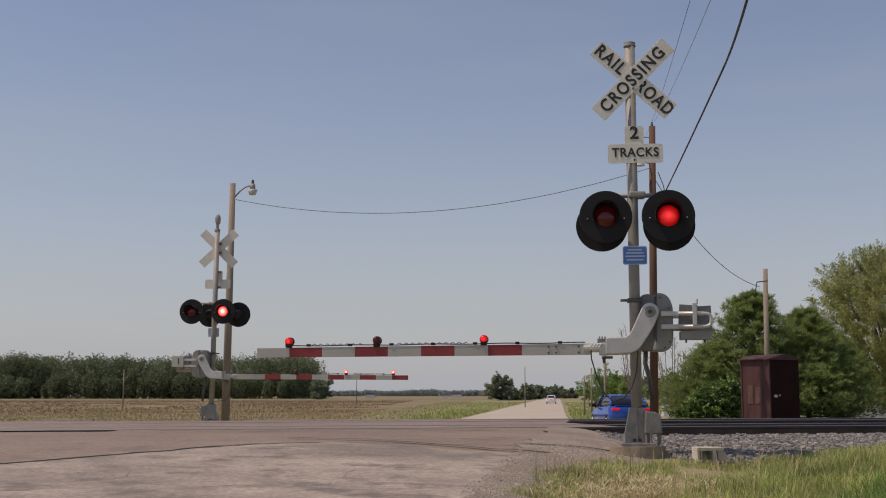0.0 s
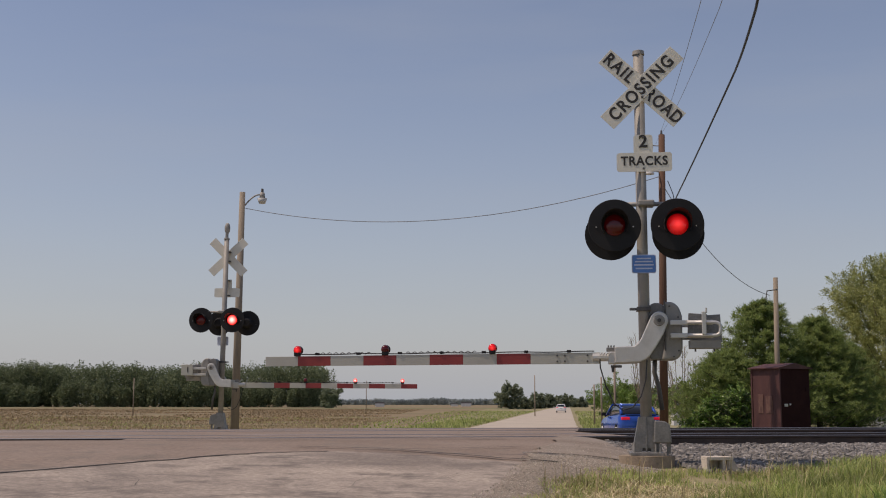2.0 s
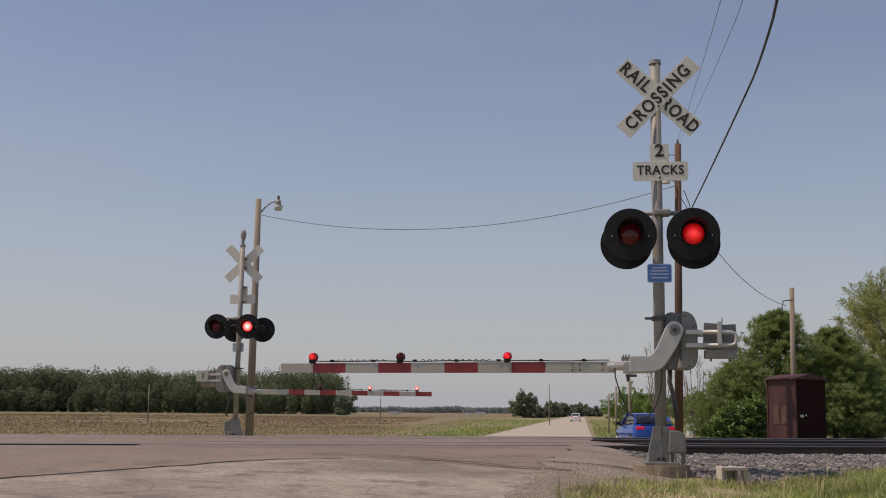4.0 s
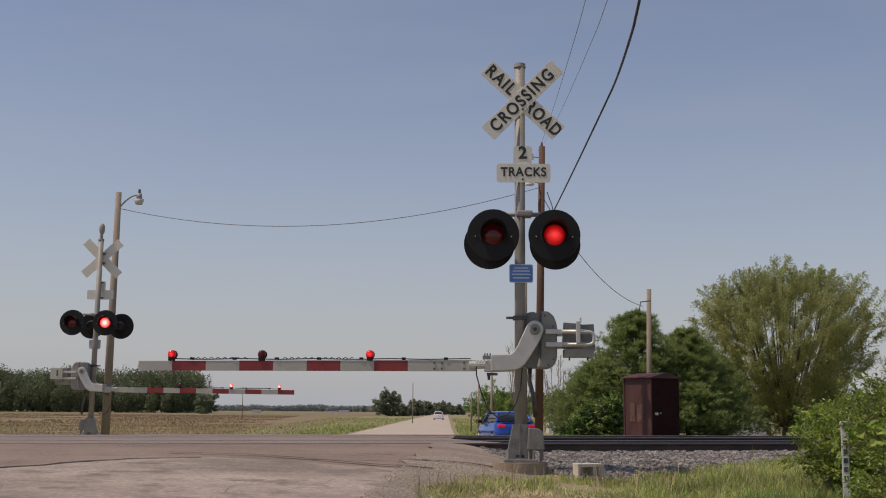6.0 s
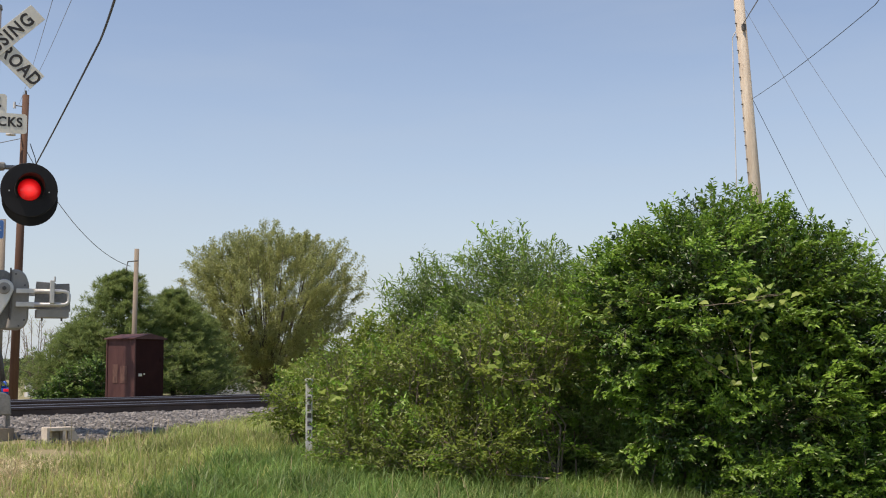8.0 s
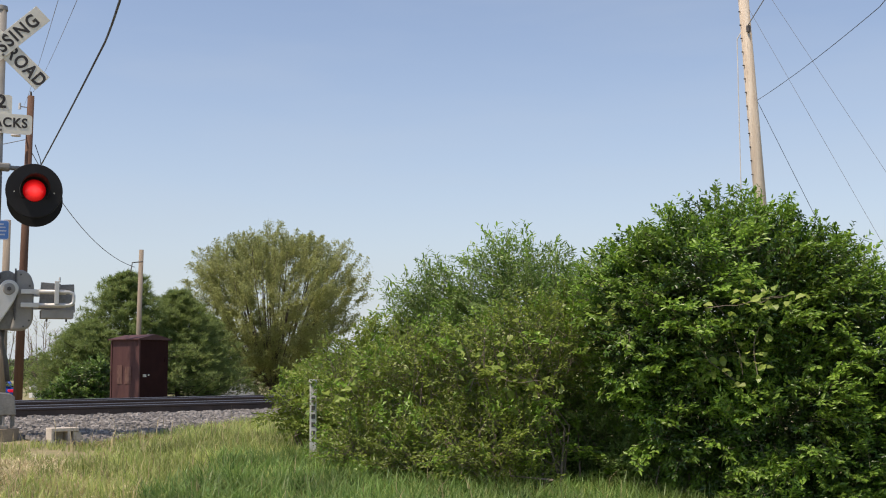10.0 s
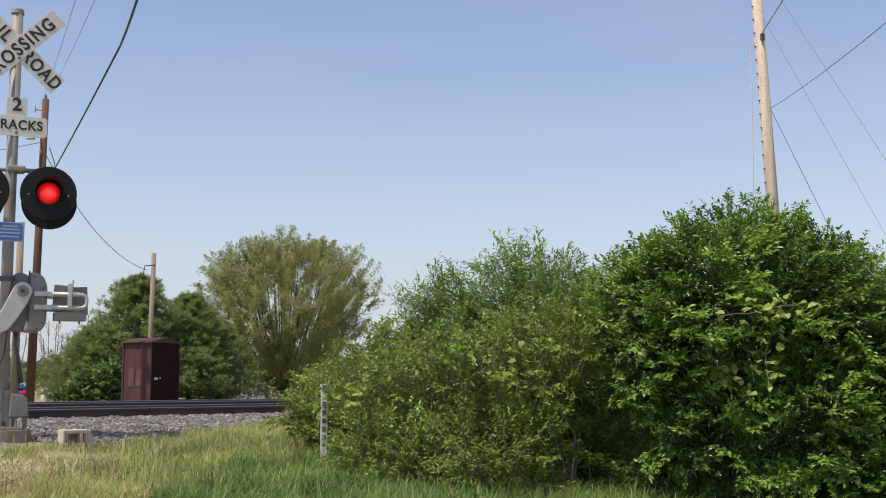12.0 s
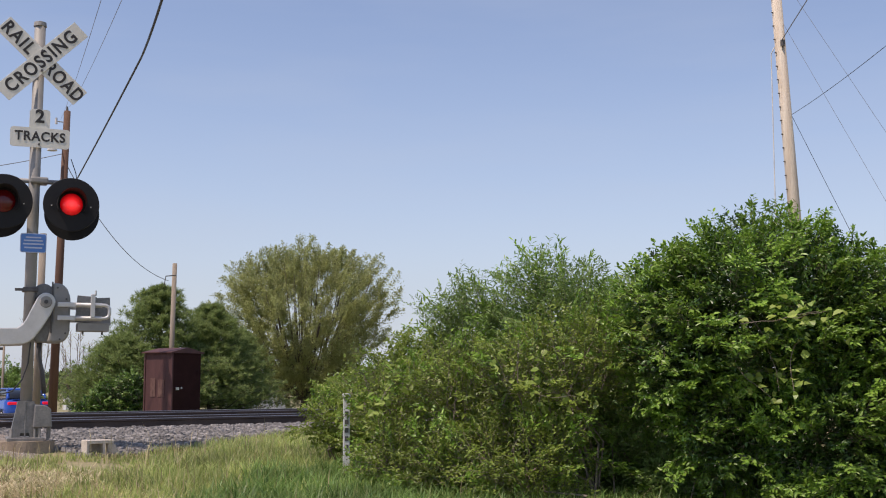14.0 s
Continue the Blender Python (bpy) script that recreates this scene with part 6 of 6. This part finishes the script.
for q in range(5):
    part("label_bar", box(bmesh.new(), (0, -0.017, mh - 0.16 - 0.08 * q), (0.035, 0.004, 0.045)), M["darkmetal"], mk)
for x, y, w, h, sd in ((-37, 600, 4.5, 2.4, 1), (8, 700, 6, 2.6, 2), (1, 690, 4, 1.8, 3), (23.4, 67, 3.2, 1.7, 4), (17.3, 88, 2.0, 1.3, 5), (40, 480, 6, 4, 6)):
    t = thing("farm_building", (x, y, land_at(x, y)), 0, "small distant white farm building with grey roof", "building", "distant buildings")
    part("wall", box(bmesh.new(), (0, 0, h * 0.35), (w, w * 0.6, h * 0.7)), M["house"], t)
    bm = prism(bmesh.new(), [(-w * 0.54, 0), (w * 0.54, 0), (w * 0.5, h * 0.3), (-w * 0.5, h * 0.3)], -w * 0.3, w * 0.3)
    bm.transform(Matrix.Translation((0, 0, h * 0.7)))
    part("roof", bm, M["roof"], t)


# ---- grass ----
def blades(name, label, xy, length, width, material, seed, lean=0.35):
    rng = np.random.default_rng(seed)
    n = len(xy)
    z = land(xy[:, 0], xy[:, 1]) - 0.01
    p = np.stack([xy[:, 0], xy[:, 1], z], -1)
    a = rng.uniform(0, 6.3, n)
    L = length * rng.uniform(0.45, 1.2, n)
    off = np.stack([np.cos(a), np.sin(a), np.zeros(n)], -1)
    s = np.stack([-np.sin(a), np.cos(a), np.zeros(n)], -1) * (width * rng.uniform(0.6, 1.3, n))[:, None]
    ln = (lean * rng.uniform(0.1, 1.4, n) * L)[:, None]
    up_ = np.array([0, 0, 1.0])
    m = p + off * ln * 0.35 + up_ * (L * 0.6)[:, None]
    tip = p + off * ln + up_ * (L * np.clip(1.0 - 0.25 * rng.uniform(0, 1, n), 0.4, 1))[:, None]
    v = np.stack([p - s / 2, p + s / 2, m + s / 2.6, tip, m - s / 2.6], 1).reshape(-1, 3)
    k = np.arange(n)[:, None] * 5
    faces = [tuple(q) for q in np.concatenate([k + 0, k + 1, k + 2, k + 4], 1)] + [tuple(q) for q in np.concatenate([k + 4, k + 2, k + 3], 1)]
    ob = raw(name, v, faces, material)
    return tagged(ob, label, "grass", kind="stuff")


rng = np.random.default_rng(7)


def patch(n, x0, x1, y0, y1, test):
    x, y = rng.uniform(x0, x1, n), rng.uniform(y0, y1, n)
    ok = test(x, y)
    return np.stack([x[ok], y[ok]], -1)


def clump(x, y, s=0.9, k=0.0):
    return np.array([noise.noise((a * s, b * s, 7.7 + k)) for a, b in zip(x, y)])


def edge_of_grass(x, y):
    lim = np.interp(y, [5, 8, 10, 11.5, 13, 13.6, 14.5], [-0.2, 0.2, 0.5, 0.85, 1.4, 2.3, 3.6])
    far = np.interp(x, [2, 2.3, 2.9, 3.5, 4.8, 6.8, 10], [13.5, 13.2, 13.3, 13.5, 15.0, 17.2, 19])
    return (x > lim + 0.12 * np.sin(y * 4.1)) & (y < far + 0.2 * np.sin(x * 5.3))


def tall(x, y):
    c = clump(x, y, 1.1)
    return edge_of_grass(x, y) & (y < np.interp(x, [1, 2, 3, 4, 5, 7], [8, 10.3, 11.6, 12.6, 13.8, 14.5]) + 0.8 * c) & (x > 1.3 + 0.8 * c)


blades("tall_grass", "tall fresh green grass beside the ballast", patch(45000, 0.5, 8, 5.5, 14.2, tall), 0.21, 0.009, M["grass"], 11, 0.75)
blades("lush_grass", "lush blue-green grass below the shrubs", patch(40000, 2.6, 8, 5.5, 12, lambda x, y: edge_of_grass(x, y) & (y < np.interp(x, [2.6, 4, 6], [9.0, 10.6, 11.5]) + 0.6 * clump(x, y, 1.4, 2))), 0.26, 0.012, M["lush"], 20, 0.8)
blades("short_grass", "short patchy green grass", patch(80000, 0.2, 9, 6, 18, lambda x, y: edge_of_grass(x, y) & (clump(x, y, 1.3, 4) > -0.25)), 0.1, 0.009, M["grass"], 12, 0.9)
blades("dry_grass", "dry straw-coloured grass by the signal footing", patch(80000, 0.4, 9, 7, 18, lambda x, y: edge_of_grass(x, y) & (clump(x, y, 1.0, 9) > -0.02 + 0.2 * (x - 2.6))), 0.085, 0.008, M["straw"], 13, 1.4)
hx_, hy2 = rng.normal(1.95, 0.4, 14000), rng.normal(10.0, 0.7, 14000)
blades("cut_straw", "flattened pale yellow cut straw on the bank", np.stack([hx_, hy2], -1), 0.1, 0.009, M["hay"], 23, 2.4)
blades("seed_grass", "scattered tall dry grass stalks", patch(900, 0.8, 7, 7, 14.5, edge_of_grass), 0.36, 0.006, M["straw"], 17, 0.5)
blades("verge_grass", "rough green grass beyond the tracks", patch(30000, 3.6, 26, 30, 50, lambda x, y: (x > road_mid(y) + 5.2) & (across(x, y) > 8.6)), 0.4, 0.035, M["grass"], 14)
blades("verge_grass", "rough grass along the edge of the field", patch(26000, -22, -3, 30, 48, lambda x, y: (x < road_mid(y) - 4.2) & (across(x, y) > 8.6)), 0.3, 0.03, M["straw"], 15)
def in_field(x, y, k, low):
    return (x < road_mid(y) - 5) & (across(x, y) > 9) & (clump(x, y, 0.25, k) > low)


blades("field_edge_grass", "rough dry grass at the near edge of the field", patch(60000, -75, -6, 34, 110, lambda x, y: in_field(x, y, 5, -0.1)), 0.17, 0.035, M["straw"], 18, 0.9)
blades("field_weeds", "brown dead weeds in the stubble", patch(90000, -90, -6, 34, 130, lambda x, y: in_field(x, y, 3, -0.25)), 0.17, 0.04, M["weed"], 19, 0.8)
blades("field_weeds", "scattered green weeds in the field", patch(26000, -75, -6, 33, 140, lambda x, y: in_field(x, y, 8, 0.12)), 0.2, 0.05, M["grass"], 24, 0.7)
blades("field_stubble", "dry stubble over the open field", patch(90000, -160, -8, 105, 330, lambda x, y: (x < road_mid(y) - 8) & (clump(x, y, 0.06, 2) > -0.3)), 0.2, 0.14, M["weed"], 26, 0.8)
blades("verge_grass", "green grass strip along the far road", patch(15000, -20, 30, 70, 260, lambda x, y: (np.abs(x - road_mid(y)) > 4) & (x - road_mid(y) > -7 - 0.06 * y) & (x - road_mid(y) < 9)), 0.2, 0.12, M["grass"], 27, 0.7)
blades("tall_weeds", "tall brown dead weeds beside the railway", patch(5000, -17.5, -11.5, 27, 33, lambda x, y: (across(x, y) > 9) & (clump(x, y, 0.5, 6) > -0.1)), 0.75, 0.02, M["weed"], 25, 0.4)
blades("verge_grass", "green roadside verge by the far road", patch(16000, -6, 16, 44, 120, lambda x, y: (np.abs(x - road_mid(y)) > 3.8) & (np.abs(x - road_mid(y)) < 7.5)), 0.3, 0.05, M["grass"], 16)
